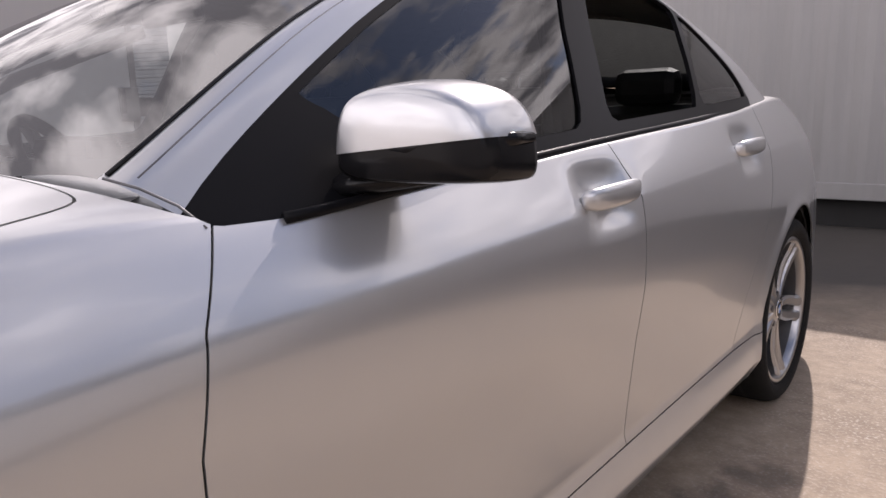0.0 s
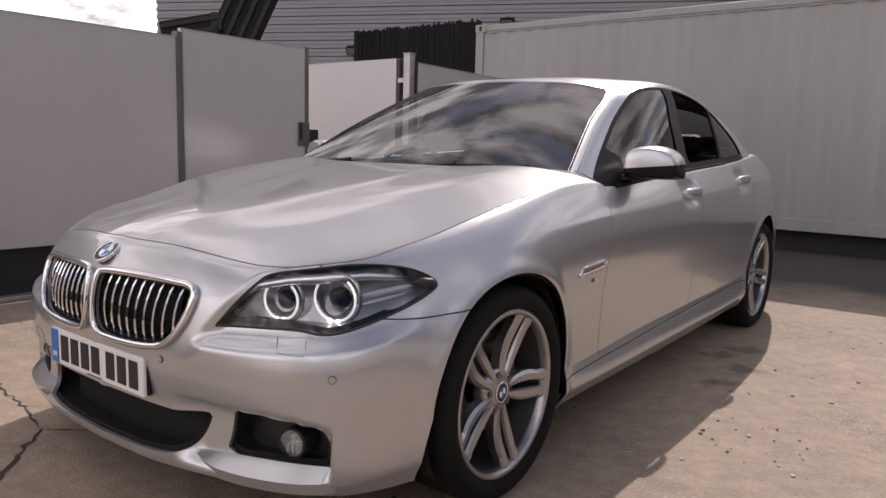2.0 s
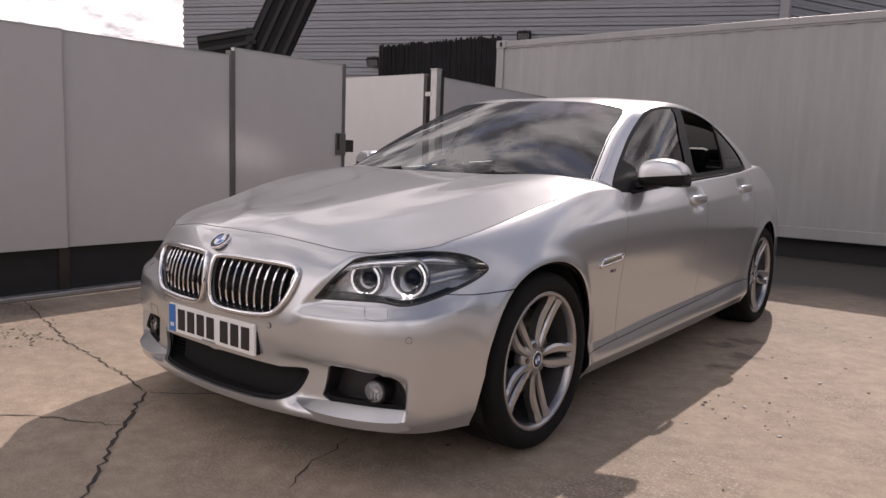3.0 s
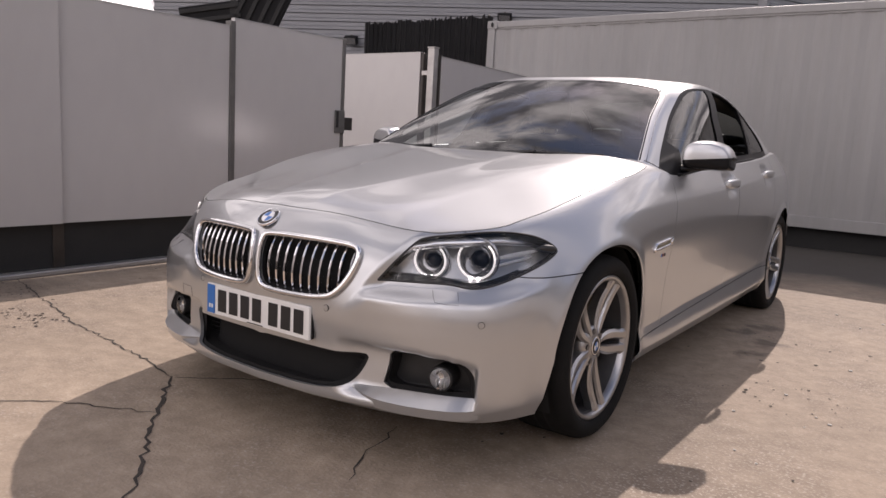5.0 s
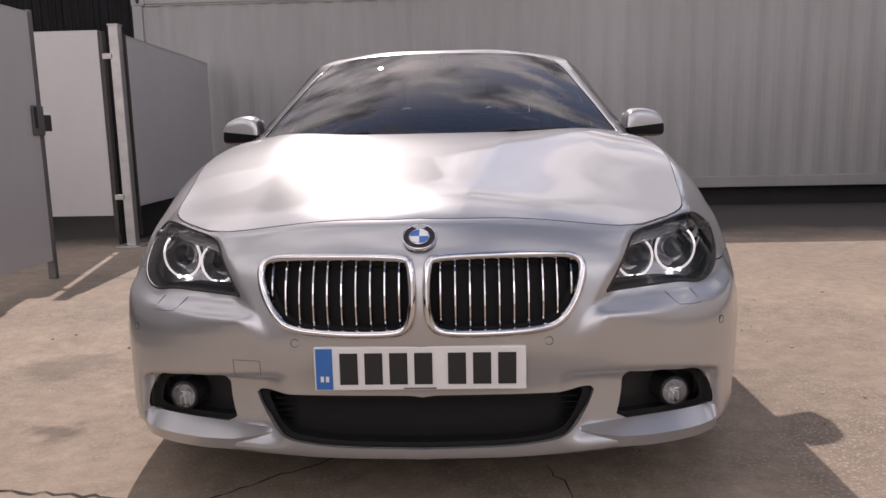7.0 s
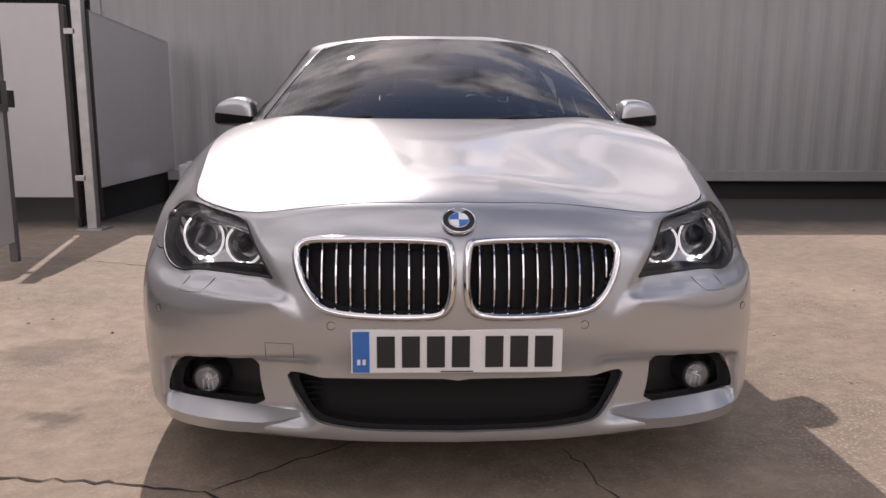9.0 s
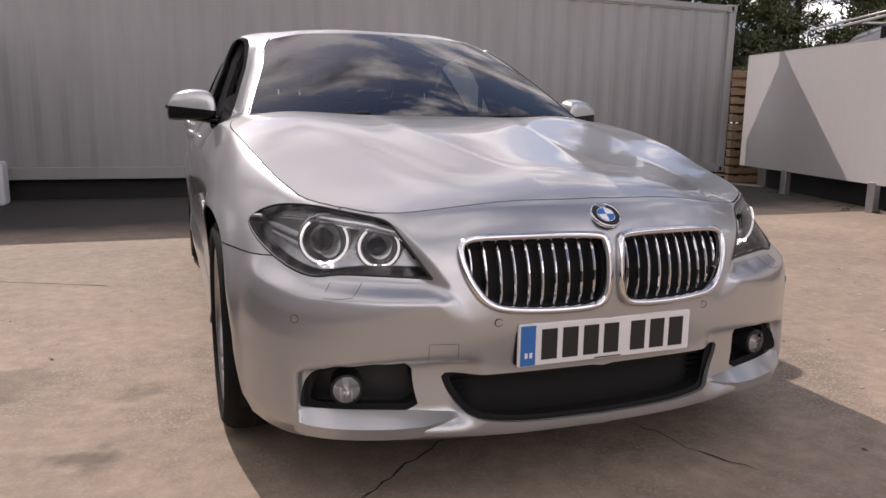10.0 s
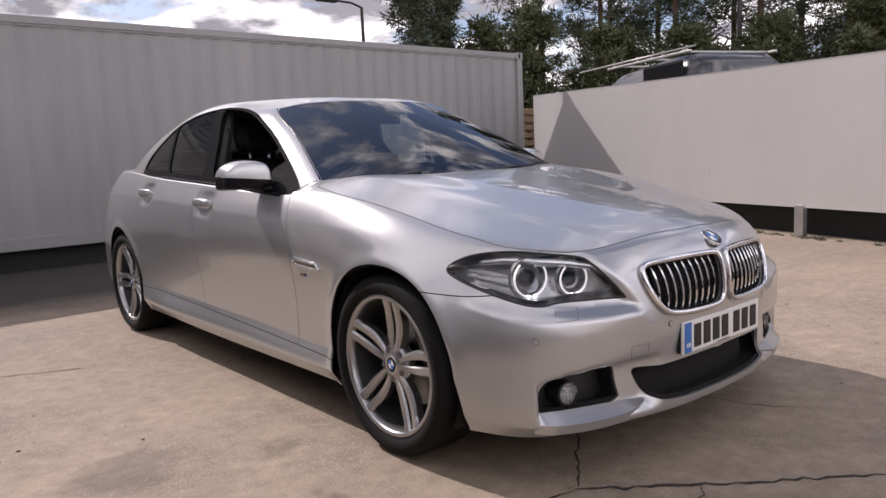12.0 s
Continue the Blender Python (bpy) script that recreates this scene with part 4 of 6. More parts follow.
def clip(mesh, f, gap=0.0):
    """The part of the mesh where f is under -gap."""
    V, F = mesh
    val = f(V) + gap
    out, index, pts, cutv = [], {}, [], {}

    def keep(i):
        if i not in index:
            index[i] = len(pts)
            pts.append(V[i])
        return index[i]

    def cut(i, j):
        key = (min(i, j), max(i, j))
        if key not in cutv:
            t = val[key[0]] / (val[key[0]] - val[key[1]])
            cutv[key] = len(pts)
            pts.append(V[key[0]] + t * (V[key[1]] - V[key[0]]))
        return cutv[key]

    inside = val < 0
    for face in F:
        s = [inside[i] for i in face]
        if all(s):
            out.append(tuple(keep(i) for i in face))
        elif any(s):
            g = []
            for a, b, sa, sb in zip(face, face[1:] + face[:1], s, s[1:] + s[:1]):
                if sa:
                    g.append(keep(a))
                if sa != sb:
                    g.append(cut(a, b))
            if len(g) > 2:
                out.append(tuple(g))
    return np.array(pts).reshape(-1, 5), out


def clips(mesh, *tests):
    for f, gap in tests:
        mesh = clip(mesh, f, gap)
    return mesh


def outside(f):
    return lambda V: -f(V)


def rounded(points, times=2):
    p = np.array(points, float)
    for _ in range(times):
        q = np.roll(p, -1, 0)
        p = np.stack([p * 0.75 + q * 0.25, p * 0.25 + q * 0.75], 1).reshape(-1, 2)
    return p


def loop_test(points, pick, where=None, times=2):
    """Signed distance to a rounded outline in a projection; under 0 inside."""
    poly = rounded(points, times)

    def f(V):
        q = pick(V)
        a, b = poly, np.roll(poly, -1, 0)
        best, wind = np.full(len(q), 9.0), np.zeros(len(q), bool)
        for (ax, ay), (bx, by) in zip(a, b):
            ex, ey = bx - ax, by - ay
            t = np.clip(((q[:, 0] - ax) * ex + (q[:, 1] - ay) * ey) / max(ex * ex + ey * ey, 1e-12), 0, 1)
            best = np.minimum(best, np.hypot(q[:, 0] - ax - t * ex, q[:, 1] - ay - t * ey))
            if ay != by:
                wind ^= ((ay > q[:, 1]) != (by > q[:, 1])) & (q[:, 0] < (bx - ax) * (q[:, 1] - ay) / (by - ay) + ax)
        d = np.where(wind, -best, best)
        return np.where(where(V), d, 1.0) if where is not None else d
    return f


XZ, YZ, XY = (lambda V: V[:, [0, 2]]), (lambda V: V[:, 1:3]), (lambda V: V[:, 0:2])
DIAG = lambda V: np.stack([V[:, 0] + V[:, 1], V[:, 2]], 1)
FRONT = lambda V: V[:, 1] < 0.2


def to_bm(mesh, both=False, flip=False):
    """A bmesh of the half surface, of its mirror image (flip), or of both welded together."""
    V, F = mesh
    bm = bmesh.new()
    for sign in ((1, -1) if both else (-1,) if flip else (1,)):
        vs = [bm.verts.new((sign * p[0], p[1], p[2])) for p in V]
        for face in F:
            try:
                bm.faces.new([vs[i] for i in (face if sign > 0 else face[::-1])])
            except ValueError:
                pass
    bmesh.ops.remove_doubles(bm, verts=bm.verts, dist=0.0004)
    bmesh.ops.delete(bm, geom=[f for f in bm.faces if f.calc_area() < 1e-9], context="FACES_ONLY")
    return bm


def shifted(mesh, off):
    V, F = mesh
    V = V.copy()
    V[:, :3] += np.array(off)
    return V, F


def walls(mesh, off, above=-9.0):
    """The side walls of a pocket: the outline of the mesh carried inward by off."""
    V, F = mesh
    count = {}
    for f in F:
        for a, b in zip(f, f[1:] + f[:1]):
            count[(a, b)] = 1
    edge = [(a, b) for a, b in count if (b, a) not in count and max(abs(V[a, 0]), abs(V[b, 0])) > 1e-4 and max(V[a, 2], V[b, 2]) > above]
    V2 = np.concatenate([V, V + np.array([*off, 0, 0])])
    n = len(V)
    return V2, [(a, b, b + n, a + n) for a, b in edge]


def bowed(V, axis):
    """Normals of a pane bent evenly both ways: a second-order surface laid through it."""
    if axis == 2:                                       # the bonnet: a smooth sheet with two ridges a side
        def terms(x, y):
            r2 = .60 - .133 * np.clip(.55 - y, 0, 1.2)
            g2 = np.sqrt((x - r2) ** 2 + .02 ** 2) + np.sqrt((x + r2) ** 2 + .02 ** 2)
            q = np.exp(-(y + .72) / .10)
            return np.array([np.ones_like(x), y, y ** 2, y ** 3, x ** 2, x ** 2 * y, x ** 2 * y ** 2, x ** 4, x ** 4 * y, g2, g2 * y, q, q * x ** 2]).T

        def dome(x, y):                                # the raised middle and shoulders, each ending in a crisp crease
            ramp = lambda f, w: (f + np.sqrt(f * f + w * w)) / 2
            d = ramp(np.abs(x) - (.105 + .165 * (y + .66)), .008)
            o = ramp(np.abs(x) - (.30 + .46 * (y + .70) - .15 * (y + .70) ** 2), .05)
            return -.0075 * (1 - np.exp(-d / .055)) - .013 * (1 - np.exp(-o / .10))
        x, y = V[:, 0], V[:, 1]
        c = np.linalg.lstsq(terms(x, y), V[:, 2], rcond=None)[0]
        e = 1e-4
        n = np.stack([-(terms(x + e, y) - terms(x - e, y)) @ c / (2 * e) - (dome(x + e, y) - dome(x - e, y)) / (2 * e), -(terms(x, y + e) - terms(x, y - e)) @ c / (2 * e) - (dome(x, y + e) - dome(x, y - e)) / (2 * e), np.ones_like(x)], 1)
        n[x < 1e-4, 0] = 0
        return n / np.linalg.norm(n, axis=1, keepdims=True)
    o = 1 - axis
    a, z, f = V[:, o], V[:, 2], V[:, axis]
    az, zz = a - (0 if axis else a.mean()), z - z.mean()
    terms = [np.ones_like(a), zz, zz ** 2, az ** 2, az ** 2 * zz] if axis else [np.ones_like(a), zz, zz ** 2, az, az ** 2, az * zz]
    c = np.linalg.lstsq(np.array(terms).T, f, rcond=None)[0]
    n = np.zeros((len(V), 3))
    if axis:
        n[:, 0], n[:, 1], n[:, 2] = 2 * az * (c[3] + c[4] * zz), -1, c[1] + 2 * c[2] * zz + c[4] * az ** 2
        n *= 1 if V[:, 1].mean() < 2 else -1
    else:
        n[:, 0], n[:, 1], n[:, 2] = 1, -(c[3] + 2 * c[4] * az + c[5] * zz), -(c[1] + 2 * c[2] * zz + c[5] * az)
    return n / np.linalg.norm(n, axis=1, keepdims=True)


def panel(name, mesh, material, parent, both=False, flip=False, thick=0.004, label="", bow=None):
    """A pressed panel: the cut skin with the normals of the whole surface, and edges turned inward."""
    V, F = mesh
    N = NORMALS(V) if bow is None else bowed(V, bow)
    P, Q, faces = [], [], []
    count = {(a, b) for f in F for a, b in zip(f, f[1:] + f[:1])}
    rim = [(a, b) for a, b in count if (b, a) not in count]
    for sign in ((1, -1) if both else (-1,) if flip else (1,)):
        fl = np.array([sign, 1, 1])
        o = len(P)
        P += list(V[:, :3] * fl)
        Q += list(N * fl)
        faces += [tuple(o + i for i in (f if sign > 0 else f[::-1])) for f in F]
        if thick:
            for a, b in rim:
                if both and max(abs(V[a, 0]), abs(V[b, 0])) < 1e-4:
                    continue
                k = len(P)
                side = np.cross(V[b, :3] - V[a, :3], N[a])
                side /= max(np.linalg.norm(side), 1e-9)
                inn = -thick * (N[a] + N[b]) / 2
                P += [V[a, :3] * fl, V[b, :3] * fl, (V[b, :3] + inn) * fl, (V[a, :3] + inn) * fl]
                Q += [side * fl] * 4
                faces.append((k, k + 1, k + 2, k + 3) if sign < 0 else (k + 3, k + 2, k + 1, k))
    me = bpy.data.meshes.new(name)
    me.from_pydata([tuple(p) for p in P], [], faces)
    me.shade_smooth()
    me.normals_split_custom_set_from_vertices([tuple(q) for q in Q])
    return part(name, me, material, parent, label)


def surface_normals(mesh):
    """Smooth outward normals of a whole skin, looked up by its two parameters."""
    V, F = mesh
    us, vs = np.unique(np.round(V[:, 3], 6)), np.unique(np.round(V[:, 4], 6))
    grid = V[:, :3].reshape(len(vs), len(us), 3)
    du, dv = np.gradient(grid, axis=1), np.gradient(grid, axis=0)
    n = np.cross(du, dv)
    n /= np.maximum(np.linalg.norm(n, axis=2, keepdims=True), 1e-9)
    return us, vs, n


def evened(n, width=16):
    """Normals evened out along the body lines, mirrored over the middle at both ends."""
    k = np.exp(-np.linspace(-2, 2, 4 * width + 1) ** 2)
    k /= k.sum()
    pad = 2 * width
    fl = np.array([-1, 1, 1])
    full = np.concatenate([n[:, pad:0:-1] * fl, n, n[:, -2:-pad - 2:-1] * fl], axis=1)
    out = sum(w * full[:, i:i + n.shape[1]] for i, w in enumerate(k))
    return out / np.maximum(np.linalg.norm(out, axis=2, keepdims=True), 1e-9)


FADE = [0, 0, 0, 0, 0, .1, .3, .4, .45, .5, .5, .4, .2, 0, 0]
BODY = skin([LINE_SILL, LINE_LIP, LINE_LOW, LINE_MID, LINE_WAIST, LINE_SWAGE, LINE_EDGE, LINE_CREASE, LINE_RIDGE, LINE_SPINE], 28, 18,
            [(1, [.6] * 15), (2, [0, .3, .8, .7, .3, .5, .9, .9, .9, .9, .5, 0, 0, 0, 0]), (5, FADE), (8, [.2, .4, .7, .9, .9, .9, .9, 0, 0, 0, 0, 0, 0, 0, 0]), (6, [.35, .35, .2, 0, 0, 0, .2, .9, .9, .9, .6, .4, .4, .4, .4])])


def shape_body(V):
    """The sculpted forms of the nose: bonnet ridges, the shelf under the lamps, the step over the fog pockets."""
    x, y, z = V[:, 0].copy(), V[:, 1].copy(), V[:, 2].copy()
    back = np.clip((0.55 - y) / 1.2, 0, 1)
    fade = np.clip((0.40 - y) / 0.3, 0, 1) * np.clip((y + 0.66) / 0.22, 0, 1) * (z > 0.77)
    outer = 0.60 - 0.16 * back
    V[:, 2] += fade * (0.008 * np.exp(-((x - outer) / 0.06) ** 2) - 0.004 * np.exp(-((x - outer + 0.17) / 0.08) ** 2))
    # the lamps sit back in a scoop over a shelf
    inner = np.clip((x - 0.405 - (z - 0.55) * 0.68) / 0.055, 0, 1)
    deep = np.clip((z - 0.548) / 0.026, 0, 1) * np.clip((0.765 - z) / 0.05, 0, 1) * inner * np.clip((-0.28 - y) / 0.15, 0, 1) * (1 - 0.95 * np.clip((x - 0.57) / 0.13, 0, 1))
    V[:, 1] += 0.020 * deep
    V[:, 0] -= 0.008 * deep
    # the shelf's crisp edge, rising towards the wheel arch
    edge = 0.556 + 0.05 * np.clip((y + 0.60) / 0.25, 0, 1)
    lift = np.where(z <= edge, np.clip(1 - (edge - z) / 0.085, 0, 1) ** 1.4, np.clip(1 - (z - edge) / 0.030, 0, 1)) * inner * np.clip((-0.36 - y) / 0.10, 0, 1)
    turn = np.clip((x - 0.55) / 0.28, 0, 1)
    V[:, 1] -= 0.019 * lift * (1 - 0.45 * turn)
    V[:, 0] += 0.019 * lift * 0.75 * turn
    for hy, hz in ((1.535, .893), (2.425, .936)):    # cups behind the door handles
        V[:, 0] -= 0.024 * np.exp(-((y - hy) / 0.090) ** 4 - ((z - hz) / 0.055) ** 4) * (x > 0.6)
    for wy in (0.0, 2.968):                          # rolled wheel arch lips
        r = np.hypot(y - wy, z - 0.345)
        V[:, 0] += 0.010 * np.exp(-((r - 0.372) / 0.03) ** 2) * (x > 0.7)


    # the bumper steps back under a ledge over the fog pockets, up to the outer corner
    ease = lambda f: np.clip(f, 0, 1) ** 2 * (3 - 2 * np.clip(f, 0, 1))
    step = ease((np.interp(x, [.33, .5, .6, .7, .79], [.402, .398, .392, .384, .364]) - z) / 0.012) * ease((x - 0.33) / 0.09) * ease((0.792 - x) / 0.034) * ease((z - 0.218) / 0.036) * (y < -0.2)
    V[:, 1] += 0.042 * step


RAW = surface_normals(BODY)
shape_body(BODY[0])
HOUSE_MID = [[(a[0] * .5 + b[0] * .5) + .008 * (1 if 3 < i < 10 else 0), a[1] * .5 + b[1] * .5 - ((.02, .02, .016, .008)[i] if i < 4 else 0), a[2] * .5 + b[2] * .5 + ((.022, .022, .019, .013)[i] if i < 4 else .03 if i > 9 else .012)]
             for i, (a, b) in enumerate(zip(GLASS_FOOT, GLASS_TOP))]
ROOF_MID = [[b[0] * .62, b[1] * .62 + c[1] * .38, c[2] * .80 + b[2] * .20 + 0.004] for b, c in zip(GLASS_TOP, ROOF_SPINE)]
HOUSE = skin([GLASS_FOOT, HOUSE_MID, GLASS_TOP, ROOF_MID, ROOF_SPINE], 10, 8, [(2, [.7, .7, .7, .6, .3, 0, 0, 0, 0, 0, .3, .3, .3])])

HOUSE[0][:, 0] = np.minimum(HOUSE[0][:, 0], np.interp(HOUSE[0][:, 4], [0, 1, 2, 4], [.869, .784, .70, .70]))
HOUSE_N = (len(GLASS_FOOT) - 1) * 10 + 1

# outlines of the openings and joints, in metres from the front axle
KIDNEY = loop_test([(.018, .69), (.035, .706), (.33, .703), (.392, .694), (.402, .66), (.385, .60), (.35, .548), (.31, .528), (.2, .520), (.08, .520), (.03, .53), (.016, .58)], XZ, FRONT, 3)
LAMP_LOOP = [(-.25, .600), (-.25, .600), (-.165, .672), (-.085, .722), (-.05, .735), (.084, .748), (.27, .764), (.44, .754), (.54, .728), (.578, .705), (.545, .686), (.46, .658), (.30, .620), (.20, .600), (.13, .596), (.06, .606), (-.08, .602)]
LAMP = loop_test(LAMP_LOOP, DIAG, FRONT)
INTAKE = loop_test([(-.1, .354), (.25, .356), (.432, .354), (.438, .350), (.424, .31), (.392, .258), (.35, .238), (.27, .226), (.15, .220), (-.1, .218)], XZ, FRONT)
FOGPOCKET = loop_test([(.510, .388), (.60, .382), (.70, .374), (.742, .358), (.764, .325), (.774, .285), (.772, .256), (.63, .257), (.490, .259), (.506, .32)], XZ, FRONT, 1)
BONNET = loop_test([(-.4, -.705), (.0, -.705), (.28, -.674), (.45, -.637), (.56, -.595), (.722, -.452), (.757, -.31), (.788, -.13), (.820, .06), (.842, .33), (.838, .45), (.815, .585), (.785, .612), (.60, .55), (.35, .485), (.0, .455), (-.4, .455)], XY, lambda V: (V[:, 2] > 0.72) & (V[:, 1] < 0.8), 2)
HOUSEHOLE = loop_test([(-.3, .46), (.35, .49), (.62, .555), (.79, .625), (.868, .69), (.876, .74), (.872, .90), (.864, 1.2), (.858, 1.65), (.85, 2.2), (.825, 2.65), (.775, 3.0), (.64, 3.26), (.35, 3.38), (-.3, 3.4)], XY, lambda V: V[:, 2] > 0.94, 1)
def ARCHES(V):
    """Wheel openings: round above, opening forward towards the bumper's lower edge."""
    y, z = V[:, 1], V[:, 2]
    r = [np.hypot(y - w, z - 0.345) - 0.366 - 0.050 * np.clip((0.36 - z) / 0.17, 0, 1) * (y < w) for w in (0.0, 2.968)]
    return np.where(V[:, 0] > 0.55, np.minimum(*r), 1.0)


SEAM = lambda V: np.maximum(np.minimum(V[:, 2] - np.interp(V[:, 1], [-.52, -.47, -.42, -.37, -.32, -.27, -.2], [.640, .633, .628, .626, .627, .631, .637]), V[:, 1] + 0.52), V[:, 1] - 0.05)     # over 0 on the wing
DOOR_A = lambda V: V[:, 1] - np.interp(V[:, 2], [.2, .33, .55, .73, .85, .96, 1.2], [.66, .655, .632, .628, .652, .715, .75])
DOOR_B = lambda V: V[:, 1] - np.interp(V[:, 2], [.2, .38, .70, .88, 1.0, 1.1], [1.665, 1.662, 1.665, 1.66, 1.625, 1.60])
DOOR_C = lambda V: V[:, 1] - np.interp(V[:, 2], [.2, .36, .50, .62, .74, .85, 1.04, 1.2], [2.37, 2.37, 2.43, 2.50, 2.58, 2.62, 2.655, 2.68])
SILLTOP = lambda V: np.where((V[:, 1] > 0.2) & (V[:, 1] < 2.7), V[:, 2] - np.interp(V[:, 1], [.3, 1.0, 2.4], [.288, .312, .352]), 1.0)
TAILLAMP = loop_test([(3.45, .82), (3.5, .915), (3.7, .945), (4.2, .95), (4.2, .80), (3.7, .79)], YZ, lambda V: V[:, 0] > 0.35)
REARSEAM = lambda V: np.maximum(-(V[:, 1] - 3.335), V[:, 2] - 0.70)                          # under 0 on the rear bumper
DLO = loop_test([(.68, .930), (.95, .948), (1.2, .966), (1.65, .994), (2.2, 1.022), (2.62, 1.046), (2.71, 1.05), (2.69, 1.15), (2.58, 1.248), (2.40, 1.330), (2.2, 1.371), (1.95, 1.392), (1.72, 1.396), (1.54, 1.382), (1.41, 1.350), (1.29, 1.298), (1.14, 1.225), (.98, 1.137), (.86, 1.066), (.765, 1.006), (.68, .945)],
                YZ, lambda V: (V[:, 3] > 3.42) & (V[:, 3] < 9.6), 1)
BFRONT = lambda V: V[:, 1] - np.interp(V[:, 2], [.95, 1.38], [1.545, 1.695])
BREAR = lambda V: V[:, 1] - np.interp(V[:, 2], [.95, 1.38], [1.655, 1.80])
QUARTER = lambda V: V[:, 1] - np.interp(V[:, 2], [1.0, 1.35], [2.20, 2.37])
WINDSCREEN = lambda V: np.maximum(V[:, 3] - 2.965, V[:, 4] - 1.98)
BACKLIGHT = lambda V: np.maximum(10.1 - V[:, 3], np.maximum(V[:, 4] - 1.95, 0.1 - V[:, 4]))
G = 0.0017
shaped = surface_normals(BODY)[2] + evened(RAW[2]) - RAW[2]
# the front wings and the nose are evened out across the lines too
soft = shaped.copy()
for _ in range(3):
    soft[1:-1] = (soft[:-2] + 2 * soft[1:-1] + soft[2:]) / 4
near = np.clip((6.0 - RAW[0]) / 1.0, 0, 1)[None, :, None]
shaped = shaped * (1 - near) + soft * near
shaped /= np.maximum(np.linalg.norm(shaped, axis=2, keepdims=True), 1e-9)
SKINS = ((RAW[0], RAW[1], shaped), surface_normals(HOUSE))


def NORMALS(V):
    us, vs, n = SKINS[1 if CURRENT[0] else 0]
    fu, fv = V[:, 3] * (len(us) - 1) / us[-1], V[:, 4] * (len(vs) - 1) / vs[-1]
    i, j = np.clip(fu.astype(int), 0, len(us) - 2), np.clip(fv.astype(int), 0, len(vs) - 2)
    a, b = (fu - i)[:, None], (fv - j)[:, None]
    q = (n[j, i] * (1 - a) + n[j, i + 1] * a) * (1 - b) + (n[j + 1, i] * (1 - a) + n[j + 1, i + 1] * a) * b
    q = q / np.maximum(np.linalg.norm(q, axis=1, keepdims=True), 1e-9)
    if CURRENT[0]:                                      # the screen pillars turn their faces to the side
        u, v = V[:, 3], V[:, 4]
        w = .6 * np.clip((u - 3.05) / .35, 0, 1) * np.clip((4.7 - u) / .8, 0, 1) * np.clip((1.95 - v) / .3, 0, 1)
        side = np.array([.88, -.2, .43]) * np.sign(np.mean(q[:, 2]) or 1)
        q = q * (1 - w[:, None]) + side * w[:, None]
        q = q / np.maximum(np.linalg.norm(q, axis=1, keepdims=True), 1e-9)
    q[np.abs(V[:, 0]) < 1e-4, 0] = 0
    mid = np.array([0, np.clip(V[:, 1].mean(), 0.3, 3.0), 0.5])
    return q if np.mean(np.sum(q * (V[:, :3] - mid), axis=1)) > 0 else -q


CURRENT = [0]

car = thing("car", "silver metallic four-door saloon car with double-spoke alloy wheels parked on concrete", "car")
HOLES = ((outside(ARCHES), 0.0), (outside(HOUSEHOLE), 0.0))
base = clips(BODY, *HOLES)
front_open = ((outside(KIDNEY), 0.0), (outside(INTAKE), 0.0), (outside(FOGPOCKET), 0.0))
bumper = clips(base, (SEAM, G), (lambda V: V[:, 1] - 0.1, 0), (outside(LAMP), 0.003), (outside(BONNET), G), *front_open)
panel("front_bumper", bumper, M_PAINT, car, both=True, thick=0.012)
panel("bonnet", clips(base, (BONNET, G)), M_PAINT, car, both=True, bow=2)
wing = clips(base, (outside(SEAM), G), (outside(LAMP), 0.003), (outside(BONNET), G), (DOOR_A, G), (outside(SILLTOP), G))
door_f = clips(base, (outside(DOOR_A), G), (DOOR_B, G), (outside(SILLTOP), G))
door_r = clips(base, (outside(DOOR_B), G), (DOOR_C, G), (outside(SILLTOP), G))
quarter = clips(base, (outside(DOOR_C), G), (outside(SILLTOP), G), (outside(TAILLAMP), 0.002), (outside(REARSEAM), G))
sill = clips(base, (SILLTOP, G))
shell = clips(BODY, (outside(ARCHES), 0.0), (outside(HOUSEHOLE), 0.0), (outside(KIDNEY), -0.012), (outside(INTAKE), -0.012), (outside(FOGPOCKET), -0.012), (outside(LAMP), -0.012))
sv = shell[0].copy()
sv[:, 0] = np.maximum(sv[:, 0] * 0.982 - 0.004, 0) * (sv[:, 0] > 0.001)
sv[:, 1] = 1.6 + (sv[:, 1] - 1.6) * 0.993
sv[:, 2] -= 0.012 * (sv[:, 2] > 0.65)
part("inner_body", to_bm((sv, shell[1]), both=True), M_SHELL, car, smooth=True)
doors = {}
for side in (False, True):
    panel("front_wing", wing, M_PAINT, car, flip=side)
    doors[side, 0] = panel("front_door", door_f, M_PAINT, car, flip=side)
    doors[side, 1] = panel("rear_door", door_r, M_PAINT, car, flip=side)
    panel("side_skirt", sill, M_PAINT, car, flip=side)
    panel("tail_lamp", clips(base, (TAILLAMP, 0.002)), M_RED, car, flip=side)
panel("rear_quarter", quarter, M_PAINT, car, both=True)
panel("rear_bumper", clips(base, (REARSEAM, G), (outside(TAILLAMP), 0.002)), M_PAINT, car, both=True)
